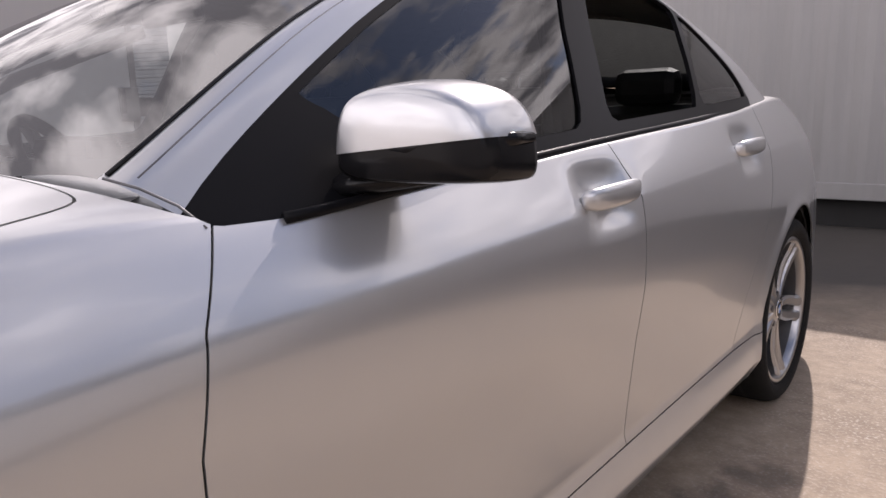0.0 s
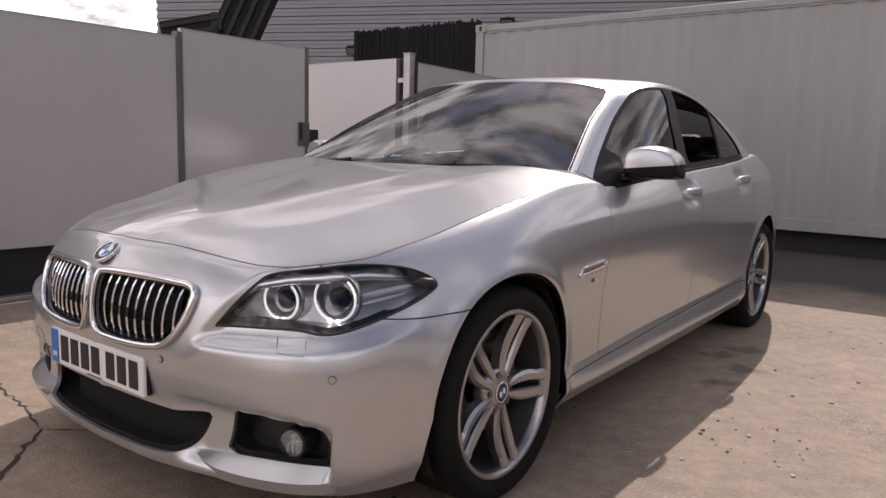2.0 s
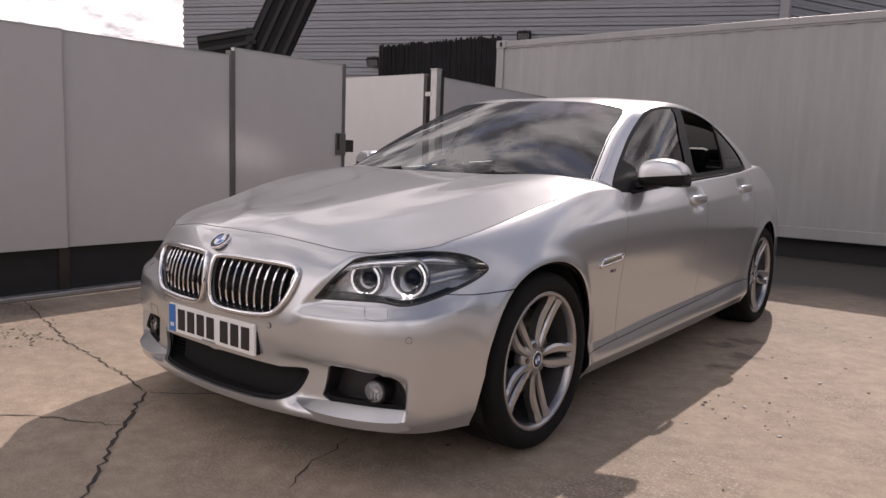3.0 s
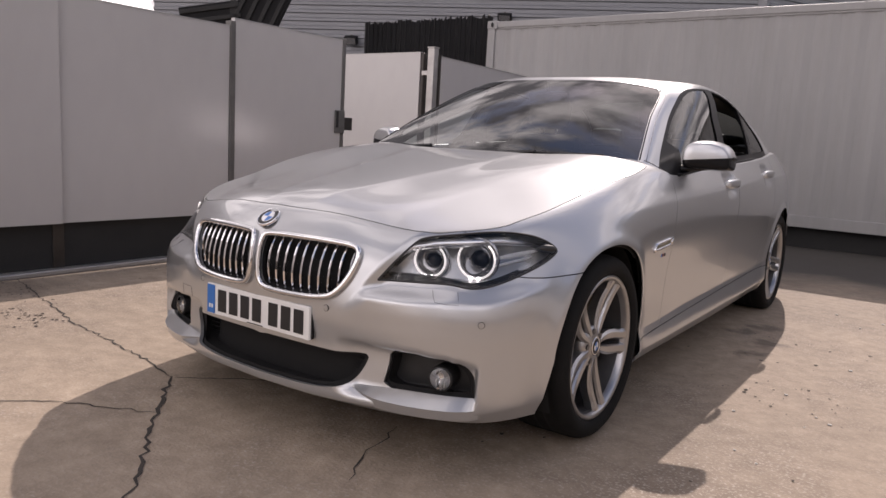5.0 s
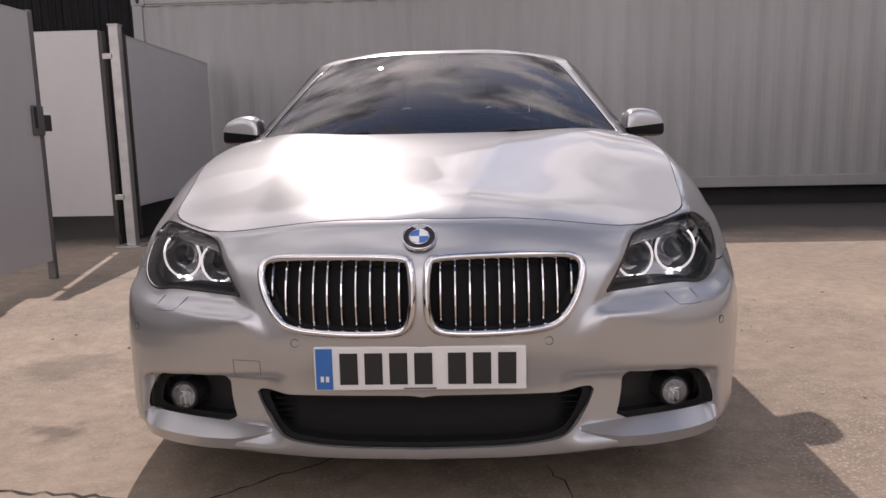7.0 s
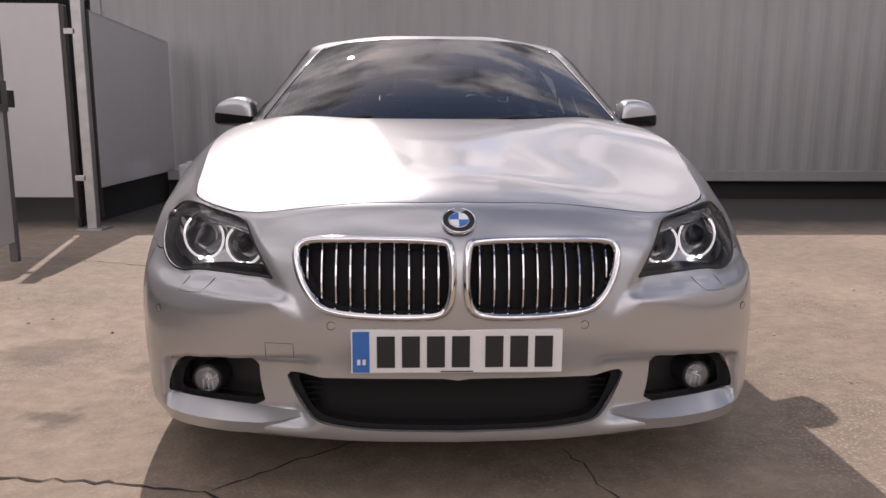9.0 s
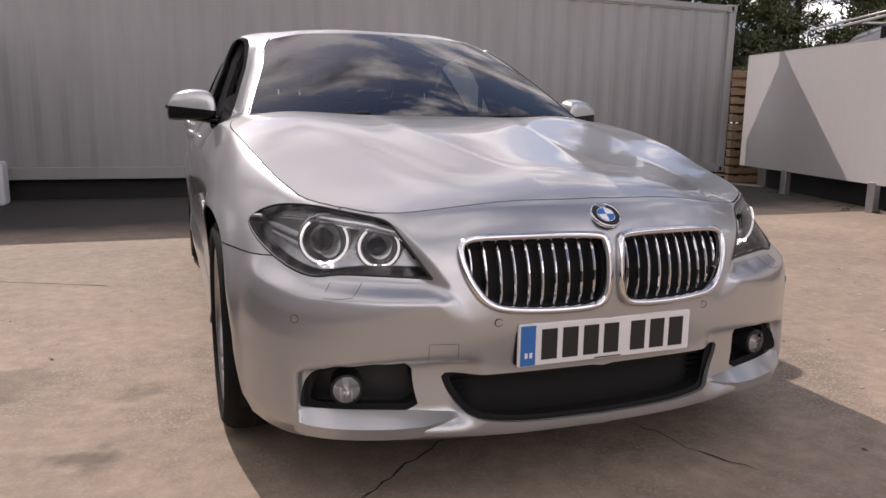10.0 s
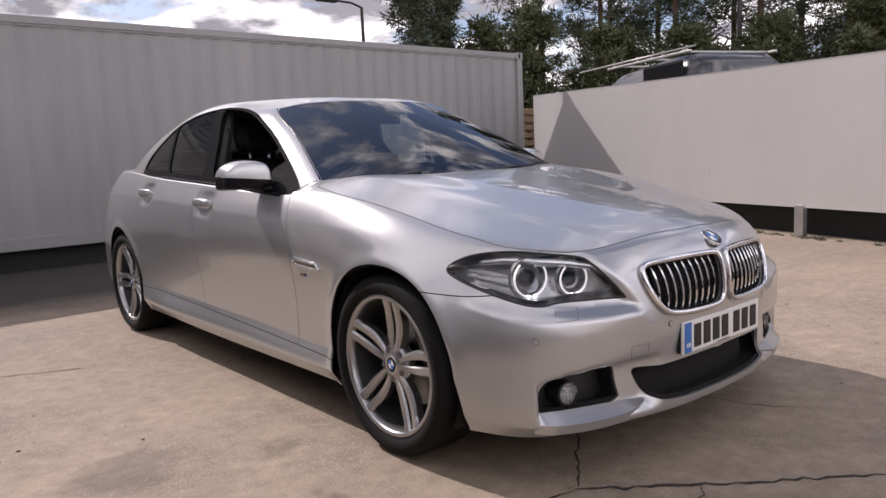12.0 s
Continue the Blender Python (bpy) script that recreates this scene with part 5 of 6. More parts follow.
# glasshouse
CURRENT[0] = 1
panel("roof", clips(HOUSE, (outside(WINDSCREEN), 0.0), (outside(DLO), 0.0), (outside(BACKLIGHT), 0.0)), M_PAINT, car, both=True, thick=0.006, label="silver roof and pillars")
foot = HOUSE[0][:HOUSE_N]
lower = foot.copy()
lower[:, 0] *= 1.012
lower[:, 2] -= 0.055
for first, last in ((24, 35), (84, HOUSE_N - 1)):
    for side in (False, True):
        strip = np.concatenate([foot[first:last + 1], lower[first:last + 1]])
        n = last + 1 - first
        part("pillar_foot", to_bm((strip, [(i, i + 1, n + i + 1, n + i) for i in range(n - 1)]), flip=side), M_PAINT, car, smooth=True)
panel("windscreen", clips(HOUSE, (WINDSCREEN, 0.0)), M_SCREEN, car, both=True, thick=0, bow=1)
panel("rear_screen", clips(HOUSE, (BACKLIGHT, 0.0)), M_WINDOW, car, both=True, thick=0, bow=1)
frit = clips(HOUSE, (WINDSCREEN, 0.0), (lambda V: -np.maximum(np.maximum((V[:, 3] - 2.89) / 2, V[:, 4] - 1.93), 0.10 - V[:, 4]), 0.0))
panel("windscreen_border", shifted(frit, (0, .004, -.004)), M_GLOSSBLACK, car, both=True, thick=0)
INSET = 0.010
BELT = lambda V: np.interp(V[:, 1], [.7, 1.2, 1.65, 2.2, 2.66], [.975, 1.0, 1.028, 1.056, 1.083]) - V[:, 2]
trim = clips(HOUSE, (DLO, 0.0))
pane_f = clips(trim, (DLO, INSET), (BELT, 0.0), (BFRONT, 0.0), (lambda V: np.interp(V[:, 2], [.94, 1.05, 1.10], [.93, .965, .80]) - V[:, 1], 0.0))
pane_r = clips(trim, (DLO, INSET), (BELT, 0.0), (outside(BREAR), 0.0), (QUARTER, 0.012))
pane_q = clips(trim, (DLO, INSET), (BELT, 0.0), (outside(QUARTER), 0.02))
in_f = lambda V: np.maximum(np.maximum(np.maximum(DLO(V) + INSET, BELT(V)), BFRONT(V)), np.interp(V[:, 2], [.94, 1.05, 1.10], [.93, .965, .80]) - V[:, 1])
in_r = lambda V: np.maximum(np.maximum(np.maximum(DLO(V) + INSET, BELT(V)), -BREAR(V)), QUARTER(V) + 0.012)
in_q = lambda V: np.maximum(np.maximum(DLO(V) + INSET, BELT(V)), -QUARTER(V) + 0.02)
trim = clips(trim, (outside(in_f), 0.0), (outside(in_r), 0.0), (outside(in_q), 0.0))
for side in (False, True):
    panel("window_trim", trim, M_SATIN, car, flip=side, thick=0.012, label="gloss black window frame", bow=0)
    if not side:
        panel("front_window", shifted(pane_f, (-.006, 0, 0)), M_WINDOW, car, flip=side, thick=0, bow=0)
    else:
        panel("rear_window", shifted(pane_r, (-.006, 0, 0)), M_WINDOW, car, flip=side, thick=0, bow=0)
    panel("quarter_window", shifted(pane_q, (-.006, 0, 0)), M_WINDOW, car, flip=side, thick=0, bow=0)

CURRENT[0] = 0
SURF = BVHTree.FromPolygons([tuple(p[:3]) for p in BODY[0]], BODY[1])


def on_front(x, z, out=0.0):
    """The point of the nose at x, z, moved outward by out."""
    hit, n, _, _ = SURF.ray_cast(Vector((abs(x), -2, z)), Vector((0, 1, 0)))
    if n.y > 0:
        n = -n
    p = hit + n * out
    return Vector((math.copysign(p.x, x) if x else 0.0, p.y, p.z))


def on_side(y, z, out=0.0, sign=1):
    hit, n, _, _ = SURF.ray_cast(Vector((2, y, z)), Vector((-1, 0, 0)))
    if n.x < 0:
        n = -n
    p = hit + n * out
    return Vector((sign * p.x, p.y, p.z))


def on_diag(u, z, out=0.0, sign=1):
    d = Vector((-1, 1, 0)).normalized()
    hit, n, _, _ = SURF.ray_cast(Vector((u / 2 + 1.5, u / 2 - 1.5, z)), d)
    if n.dot(d) > 0:
        n = -n
    p = hit + n * out
    return Vector((sign * p.x, p.y, p.z))


# ---- nose: grilles, lamps, intake, badge, plate ----
KID_OUT = [(.018, .69), (.035, .706), (.33, .703), (.392, .694), (.402, .66), (.385, .60), (.35, .548), (.31, .528), (.2, .520), (.08, .520), (.03, .53), (.016, .58)]
for s in (1, -1):
    grille = part("kidney_grille", to_bm(shifted(clips(BODY, (KIDNEY, -0.01)), (0, .045, 0)), flip=s < 0), M_SHELL, car, "kidney grille with upright chrome bars")
    ring = [on_front(x, z, 0.004) for x, z in rounded(KID_OUT, 3)]
    ry = np.array([p.y for p in ring])
    for _ in range(12):
        ry = (np.roll(ry, 1) + 2 * ry + np.roll(ry, -1)) / 4
    ring = [Vector((q[0], y - .005, q[1])) for q, y in zip(rounded(KID_OUT, 3), ry)]
    for _ in range(3):
        ring = [(ring[i - 1] + ring[i] * 2 + ring[(i + 1) % len(ring)]) / 4 for i in range(len(ring))]
    part("chrome_surround", tube(bmesh.new(), [(s * p.x, p.y, p.z) for p in ring], 0.0105, 8, True, 1.0), M_CHROME, grille, "chrome surround", smooth=True)
    poly = rounded(KID_OUT, 3)
    for k in range(10):
        x = 0.050 + k * 0.0357
        zs = []
        for (ax, az), (bx, bz) in zip(poly, np.roll(poly, -1, 0)):
            if (ax - x) * (bx - x) < 0:
                zs.append(az + (bz - az) * (x - ax) / (bx - ax))
        z0, z1 = min(zs) + 0.009, max(zs) - 0.009
        bm = bmesh.new()
        rows = []
        for j in range(7):
            z = z0 + (z1 - z0) * j / 6
            p = on_front(x, z, 0.0)
            y0 = p.y + 0.004 + 0.010 * (2 * j / 6 - 1) ** 2
            rows.append([bm.verts.new((s * (x + o), y0 + d, z)) for o, d in ((-.0036, .03), (-.0036, .003), (-.0016, 0), (.0016, 0), (.0036, .003), (.0036, .03))])
        for r, q in zip(rows[:-1], rows[1:]):
            for i in range(5):
                bm.faces.new((r[i], r[i + 1], q[i + 1], q[i]))
        part("bar", bm, M_CHROME, grille, smooth=False)
    # headlamp
    off = (-.03, .085, 0)
    lampmesh = clips(BODY, (LAMP, 0.003))
    lamp = part("headlamp", to_bm(shifted(clips(BODY, (LAMP, -0.012)), off), flip=s < 0), M_LAMPDARK, car, "headlamp with two lit white rings behind a clear lens", smooth=True)
    part("lens", to_bm(lampmesh, flip=s < 0), M_LENS, lamp, "clear lens", smooth=True)
    part("casing", to_bm(walls(lampmesh, off), flip=s < 0), M_LAMPGREY, lamp, smooth=True)
    part("gasket", tube(bmesh.new(), [on_diag(u, z, 0.0, s) for u, z in rounded(LAMP_LOOP, 2)], 0.0035, 6, True), M_PLASTIC, lamp, "black rubber seal", smooth=True)
    for cx, cy, cz, r in ((.688, -.506, .673, .060), (.562, -.580, .661, .051)):
        face = Matrix.Translation((s * cx, cy, cz)) @ pose(0, 0, 0, 0, 0, 90 + s * 16)
        arc = [(s * cx + r * .96 * math.sin(a), cy + s * .28 * r * math.sin(a), cz + r * math.cos(a)) for a in [radians(38 + k * 284 / 40) for k in range(41)]]
        for a in (168, 192):
            p = Vector((s * cx + r * .96 * math.sin(radians(a)), cy + s * .28 * r * math.sin(radians(a)) - .004, cz + r * math.cos(radians(a))))
            bm = bmesh.new()
            bmesh.ops.create_uvsphere(bm, u_segments=10, v_segments=6, radius=.0055, matrix=Matrix.Translation(p))
            part("diode", bm, M_DIODE, lamp, "bright white diode", smooth=True)
        part("light_ring", tube(bmesh.new(), arc, 0.0032, 8), M_RING, lamp, "glowing white ring", smooth=True)
        bm = spun(bmesh.new(), [(r - .006, .0), (r - .012, .012), (r * .62, .03), (r * .55, .022), (.0005, .006)], 32, face @ Matrix.Translation((.004, 0, 0)))
        part("projector", bm, M_LAMPGREY, lamp, "dark round projector", smooth=True)
        bm = bmesh.new()
        bmesh.ops.create_uvsphere(bm, u_segments=24, v_segments=12, radius=r * .5, matrix=Matrix.Translation((s * cx, cy + .022, cz)))
        part("projector_glass", bm, M_GLOSSBLACK, lamp, smooth=True)
        bm = spun(bmesh.new(), [(r + .004, .010), (r + .005, .004), (r + .008, .002), (r + .011, .012)], 32, face @ Matrix.Translation((.008, 0, 0)))
        part("bezel", bm, M_LAMPGREY, lamp, smooth=True)
    brow = [on_diag(u, z, -0.020, s) for u, z in ((-.205, .636), (-.175, .670), (-.10, .708), (.0, .722), (.1, .730), (.2, .737), (.3, .740), (.4, .735), (.46, .728))]
    part("brow_light", tube(bmesh.new(), brow, [.004, .008, .012, .014, .015, .015, .014, .011, .005], 8), M_BROW, lamp, "bright brow strip", smooth=True)
    sill_l = [on_diag(u, z, -0.045, s) for u, z in ((-.21, .612), (-.10, .618), (.0, .620), (.08, .616), (.18, .612), (.28, .634))]
    part("lower_trim", tube(bmesh.new(), sill_l, [.006, .014, .016, .016, .014, .006], 8), M_PLASTIC, lamp, "dark lower trim", smooth=True)
    for u0, z0, w, r in ((.385, .704, .115, .008), (.36, .684, .095, .005)):
        a = [on_diag(u0 + d * w, z0 + d * .012, -0.026, s) for d in (-1, -.4, .2, .7, 1)]
        part("side_reflector", tube(bmesh.new(), a, [r * .5, r, r, r * .7, r * .3], 8), M_BRIGHT, lamp, smooth=True)
    tip = [on_diag(u, z, -0.006, s) for u, z in ((.47, .712), (.51, .714), (.55, .711), (.575, .706))]
    part("lamp_tip", tube(bmesh.new(), tip, [.004, .014, .014, .006], 8), M_PLASTIC, lamp, "black tip of the lamp", smooth=True)
    # fog pocket, fog lamp, lower blade
    fogmesh = clips(BODY, (FOGPOCKET, -0.003))
    pocket = part("fog_pocket", to_bm(shifted(clips(BODY, (FOGPOCKET, -0.02)), (-.012, .085, 0)), flip=s < 0), M_PLASTIC, car, "black plastic fog lamp pocket", smooth=True)
    part("pocket_wall", to_bm(walls(fogmesh, (-.012, .085, 0)), flip=s < 0), M_PLASTIC, pocket, smooth=True)
    m = Matrix.Translation((s * .652, -.585, .307)) @ pose(0, 0, 0, 0, 0, 90 + s * 12)
    fog = part("fog_lamp", spun(bmesh.new(), [(.034, -.048), (.039, -.050), (.041, -.04), (.041, .02)], 32, m), M_PLASTIC, pocket, "round fog lamp", smooth=True)
    part("reflector", spun(bmesh.new(), [(.037, -.046), (.030, -.03), (.016, -.022), (.0005, -.020)], 28, m), M_CHROME, pocket, smooth=True)
    for k in (-1, 0, 1):
        part("reflector_rib", boxed((-.044, k * .014 - .002, -.026), (-.020, k * .014 + .002, -.004), 0, m), M_WHITE, pocket)
    part("fog_glass", spun(bmesh.new(), [(.0005, -.056), (.02, -.055), (.037, -.049)], 28, m), M_LENS, pocket, smooth=True)
    bm = bmesh.new()
    edge_x = np.concatenate([np.linspace(.392, .495, 12), np.linspace(.51, .765, 14), np.linspace(.77, .79, 4)])
    key_x = (.392, .45, .495, .58, .66, .72, .765, .79)
    at_x = lambda *v: np.interp(edge_x, key_x, v)
    lead = [on_front(x, .425, 0).y for x in edge_x]
    inn = [tuple(on_front(x, z, 0.0005)) for x, z in zip(edge_x, at_x(.252, .256, .260, .261, .261, .261, .260, .258))]
    top = [(x, y - o, z) for x, y, z, o in zip(edge_x, lead, at_x(.246, .238, .232, .227, .226, .226, .228, .232), at_x(-.026, -.004, .006, .010, .010, .008, .004, -.006))]
    bot = [(x, y + .010, z - .032) for x, y, z in top]
    bac = [(x - .01, y + .06, z + .004) for x, y, z in bot]
    rings = [[bm.verts.new((s * p[0], p[1], p[2])) for p in (a, b, d, c)] for a, b, c, d in zip(top, inn, bot, bac)]
    for r, q in zip(rings[:-1], rings[1:]):
        for i in range(4):
            bm.faces.new((r[i], r[(i + 1) % 4], q[(i + 1) % 4], q[i]))
    bm.faces.new(rings[0])
    bm.faces.new(rings[-1])
    row = {v: i for r in rings for i, v in enumerate(r)}
    for e in bm.edges:                                  # the long edges stay crisp
        e.smooth = row[e.verts[0]] != row[e.verts[1]]
    for f in bm.faces:
        f.smooth = True
    part("lower_blade", bm, M_PAINT, car, "silver lower corner blade")
    # parking sensors
    for x, z in ((.312, .494), (.785, .498)):
        p = on_front(x, z, 0.0)
        n = Vector((0, -1, 0)) if x < .5 else Vector((.62, -.78, 0)).normalized()
        n.x *= s
        m = Matrix.Translation((s * p.x, p.y, p.z)) @ n.to_track_quat("X", "Z").to_matrix().to_4x4()
        sens = part("parking_sensor", spun(bmesh.new(), [(.0095, .0012), (.0108, .0015), (.0110, -.004)], 20, m), M_SEAM, car)
        part("sensor_face", spun(bmesh.new(), [(.0005, .002), (.0085, .0015)], 20, m), M_PAINT, sens)
intake = part("lower_intake", to_bm(shifted(clips(BODY, (INTAKE, -0.02)), (0, .09, 0)), both=True), M_SHELL, car, "black lower air intake with mesh", smooth=True)
part("intake_wall", to_bm(walls(clips(BODY, (INTAKE, -0.003)), (0, .09, 0)), both=True), M_SHELL, intake)
for k in range(9):
    part("intake_slat", boxed((-.41 + abs(4 - k) * .004, -.672, .212 + k * .0165), (.41 - abs(4 - k) * .004, -.668, .2155 + k * .0165)), M_SHELL, intake)
# bumper covers
for cx, cz, w, h in ((-.445, .415, .036, .028), ):
    loop = [(cx - w, cz - h), (cx + w, cz - h), (cx + w, cz + h), (cx - w, cz + h)]
    pts = []
    for (ax, az), (bx, bz) in zip(loop, loop[1:] + loop[:1]):
        pts += [on_front(ax + (bx - ax) * f / 6, az + (bz - az) * f / 6, 0.0002) for f in range(6)]
    part("tow_eye_cover", tube(bmesh.new(), pts, 0.0008, 5, True), M_SEAM, car)
for s in (1, -1):
    pts = [on_diag(u, z, 0.0004, s) for u, z in ((-.02, .585), (-.02, .57), (-.018, .555), (.03, .552), (.08, .552), (.082, .57), (.083, .585))]
    part("washer_cover", tube(bmesh.new(), pts, 0.0008, 5), M_SEAM, car)
# badge: plain quarters in blue and white
bc = on_front(0.0, .748, 0.0)
nb = Vector((0, -.62, .78)).normalized()
mb = Matrix.Translation((0, bc.y, bc.z)) @ nb.to_track_quat("X", "Z").to_matrix().to_4x4()
badge = part("badge", spun(bmesh.new(), [(.0005, .004), (.038, .004), (.041, .003), (.042, -.006)], 40, mb), M_INK, car, "round black badge with blue and white quarters")
part("badge_rim", spun(bmesh.new(), [(.0385, .0045), (.040, .0065), (.0425, .004), (.043, -.004)], 40, mb), M_CHROME, badge, smooth=True)
part("badge_ring", spun(bmesh.new(), [(.0225, .0045), (.024, .006), (.0255, .0045)], 40, mb), M_CHROME, badge, smooth=True)
for k in range(4):
    bm = bmesh.new()
    pts = [(0.0055, 0, 0)] + [(0.0055, .0225 * math.cos(radians(90 * k + a * 9)), .0225 * math.sin(radians(90 * k + a * 9))) for a in range(11)]
    bm.faces.new([bm.verts.new(mb @ Vector(p)) for p in pts])
    part("quarter_field", bm, M_BLUE if k % 2 else M_WHITE, badge)
# number plate: white, blue band, plain bars
plate = part("number_plate", boxed((-.26, -.006, -.0555), (.26, .006, .0555), .004, pose(-.004, -.793, .4325, 0)), M_PLATE, car, "white number plate with black bars and a blue band")
part("blue_band", boxed((-.255, -.0085, -.0515), (-.214, -.0066, .0515), 0, pose(-.004, -.793, .4325, 0)), M_BLUE, plate)
for bx in (-.244, -.231):
    part("band_mark", boxed((bx, -.0095, -.032), (bx + .008, -.0086, -.018), 0, pose(-.004, -.793, .4325, 0)), M_WHITE, plate)
part("plate_holder", boxed((-.262, .007, -.053), (.262, .02, .052), .003, pose(-.004, -.793, .4325, 0)), M_SHELL, plate)
x = -.196
for k in range(7):
    part("letter_bar", boxed((x, -.0085, -.0395), (x + .044, -.0066, .0395), 0, pose(-.004, -.793, .4325, 0)), M_INK, plate)
    x += .061 if k != 3 else .082
part("footer_bar", boxed((-.04, -.0085, -.0515), (.04, -.0066, -.0485), 0, pose(-.004, -.793, .4325, 0)), M_SEAM, plate)


# ---- wheels ----
def wheel_parts():
    """Meshes of one wheel, its face towards +x, hub at the origin."""
    tyre = spun(bmesh.new(), [(.262, .03), (.268, .042), (.285, .052), (.306, .052), (.322, .040), (.331, .022), (.3345, .0), (.3345, -.08), (.3345, -.16), (.331, -.185), (.320, -.205), (.29, -.215), (.262, -.2)], 72)
    tread = bmesh.new()
    for x in (-.035, -.08, -.125):
        spun(tread, [(.3352, x - .005), (.3352, x + .005)], 72)
    block = bmesh.new()
    for k in range(72):
        a = k * math.tau / 72
        for x0, x1, tilt in ((.012, -.028, .05), (-.13, -.185, -.05)):
            q = [(x0, a), (x0, a + .012), (x1, a + .012 + tilt), (x1, a + tilt)]
            r = .3352
            block.faces.new([block.verts.new((x, (r - (.004 if abs(x - .012) < .001 or abs(x + .185) < .001 else 0)) * math.cos(b), (r - (.004 if abs(x - .012) < .001 or abs(x + .185) < .001 else 0)) * math.sin(b))) for x, b in q])
    rim = spun(bmesh.new(), [(.262, .028), (.264, .036), (.259, .040), (.249, .038), (.243, .028), (.240, .010)], 72)
    barrel = spun(bmesh.new(), [(.240, .010), (.238, -.03), (.228, -.10), (.226, -.19)], 72)
    spoke = bmesh.new()
    for side in (-1, 1):                                # the two blades of a double spoke, bowed apart, each with a ridge
        rows = []
        for j in range(11):
            f = j / 10
            r = .050 + .197 * f
            w = .0105 + .0085 * math.sin(min(f * 1.15, 1) * math.pi * .75) + (.004 if f > .85 else 0)
            off = side * (w + .0030 + .008 * math.sin(f * math.pi * .8))
            x = .010 + .024 * f ** 1.2 - .010 * math.sin(f * math.pi)
            rows.append([spoke.verts.new((xx, off + side * ww, r)) for xx, ww in ((x - .040, -w), (x - .010, -w), (x - .002, -w * .7), (x, w * .45), (x - .008, w), (x - .040, w * .8))])
        for p, q in zip(rows[:-1], rows[1:]):
            for i in range(6):
                spoke.faces.new((p[i], p[(i + 1) % 6], q[(i + 1) % 6], q[i]))
        spoke.faces.new(rows[0])
        spoke.faces.new(rows[-1])
    hub = spun(bmesh.new(), [(.0005, .012), (.034, .012), (.040, .010), (.066, .004), (.076, -.004), (.078, -.04)], 40)
    disc = spun(bmesh.new(), [(.06, -.085), (.172, -.085), (.172, -.11), (.06, -.11)], 48)
    back = spun(bmesh.new(), [(.05, -.12), (.235, -.12)], 48)
    return {k: mesh_of(v, k, k not in ("disc", "block", "spoke")) for k, v in dict(tyre=tyre, tread=tread, block=block, rim=rim, barrel=barrel, spoke=spoke, hub=hub, disc=disc, back=back).items()}


WHEEL = wheel_parts()


def put_wheel(x, y, sign, turn):
    m = Matrix.Translation((sign * x, y, .3345)) @ (Matrix.Rotation(math.pi, 4, "Z") if sign < 0 else Matrix.Identity(4)) @ Matrix.Rotation(radians(turn), 4, "X")
    w = part("wheel", WHEEL["rim"], M_ALLOY, car, "grey double-spoke alloy wheel with a black tyre")
    w.matrix_local = m
    part("tyre", WHEEL["tyre"], M_RUBBER, w, "black tyre")
    part("tread_groove", WHEEL["tread"], M_SHELL, w)
    part("tread_cut", WHEEL["block"], M_SHELL, w)
    part("barrel", WHEEL["barrel"], M_ALLOYDARK, w)
    part("hub", WHEEL["hub"], M_ALLOY, w)
    for k in range(5):
        sp = part("spoke", WHEEL["spoke"], M_ALLOY, w)
        sp.matrix_local = Matrix.Rotation(k * math.tau / 5, 4, "X")
        bm = bmesh.new()
        a = (k + .5) * math.tau / 5
        bmesh.ops.create_cone(bm, cap_ends=True, segments=12, radius1=.011, radius2=.011, depth=.012, matrix=Matrix.Translation((.0035, .056 * math.sin(a), .056 * math.cos(a))) @ pose(0, 0, 0, 0, 90))
        part("wheel_bolt", bm, M_ALLOYDARK, w)
    part("brake_disc", WHEEL["disc"], M_DISC, w)
    part("dust_plate", WHEEL["back"], M_SHELL, w)
    part("caliper", boxed((-.13, .09, -.09), (-.055, .19, .09), .015, Matrix.Rotation(radians(-turn + 25), 4, "X")), M_CALIPER, w)
    part("centre_cap", spun(bmesh.new(), [(.0005, .0155), (.029, .0145), (.033, .012)], 28), M_INK, w, smooth=True)
    part("cap_rim", spun(bmesh.new(), [(.028, .0150), (.031, .0165), (.034, .013)], 28), M_CHROME, w, smooth=True)
    for k in range(4):
        bm = bmesh.new()
        bm.faces.new([bm.verts.new(p) for p in [(.0160, 0, 0)] + [(.0160, .017 * math.cos(radians(90 * k + a * 9)), .017 * math.sin(radians(90 * k + a * 9))) for a in range(11)]])
        part("cap_field", bm, M_BLUE if k % 2 else M_WHITE, w)


for y, x, tl, tr in ((0.0, .885, -24, -7), (2.968, .874, -30, 20)):
    put_wheel(x, y, 1, tl)
    put_wheel(x, y, -1, tr)
for wy in (0.0, 2.968):
    for s in (1, -1):
        bm = bmesh.new()
        prof = [(.375, s * .90), (.385, s * .6), (.36, s * .45), (.05, s * .45)]
        spun(bm, prof, 40, Matrix.Translation((0, wy, .345)))
        bmesh.ops.delete(bm, geom=[v for v in bm.verts if v.co.z < .16], context="VERTS")
        part("arch_liner", bm, M_SHELL, car, smooth=True)

# ---- black strip along the foot of the side glass ----
for s in (1, -1):
    pts = []
    for k in range(34):
        y = .80 + 1.84 * k / 33
        x = float(np.interp(y, [.74, .90, 1.2, 1.65, 2.2, 2.65], [.876, .872, .864, .858, .85, .825])) + .003
        hit = SURF.ray_cast(Vector((x, y, 2)), Vector((0, 0, -1)))[0]
        pts.append(Vector((s * x, y, hit.z + .004)))
    part("belt_strip", tube(bmesh.new(), pts, .0075, 8), M_SATIN, car, "black strip under the side windows", smooth=True)

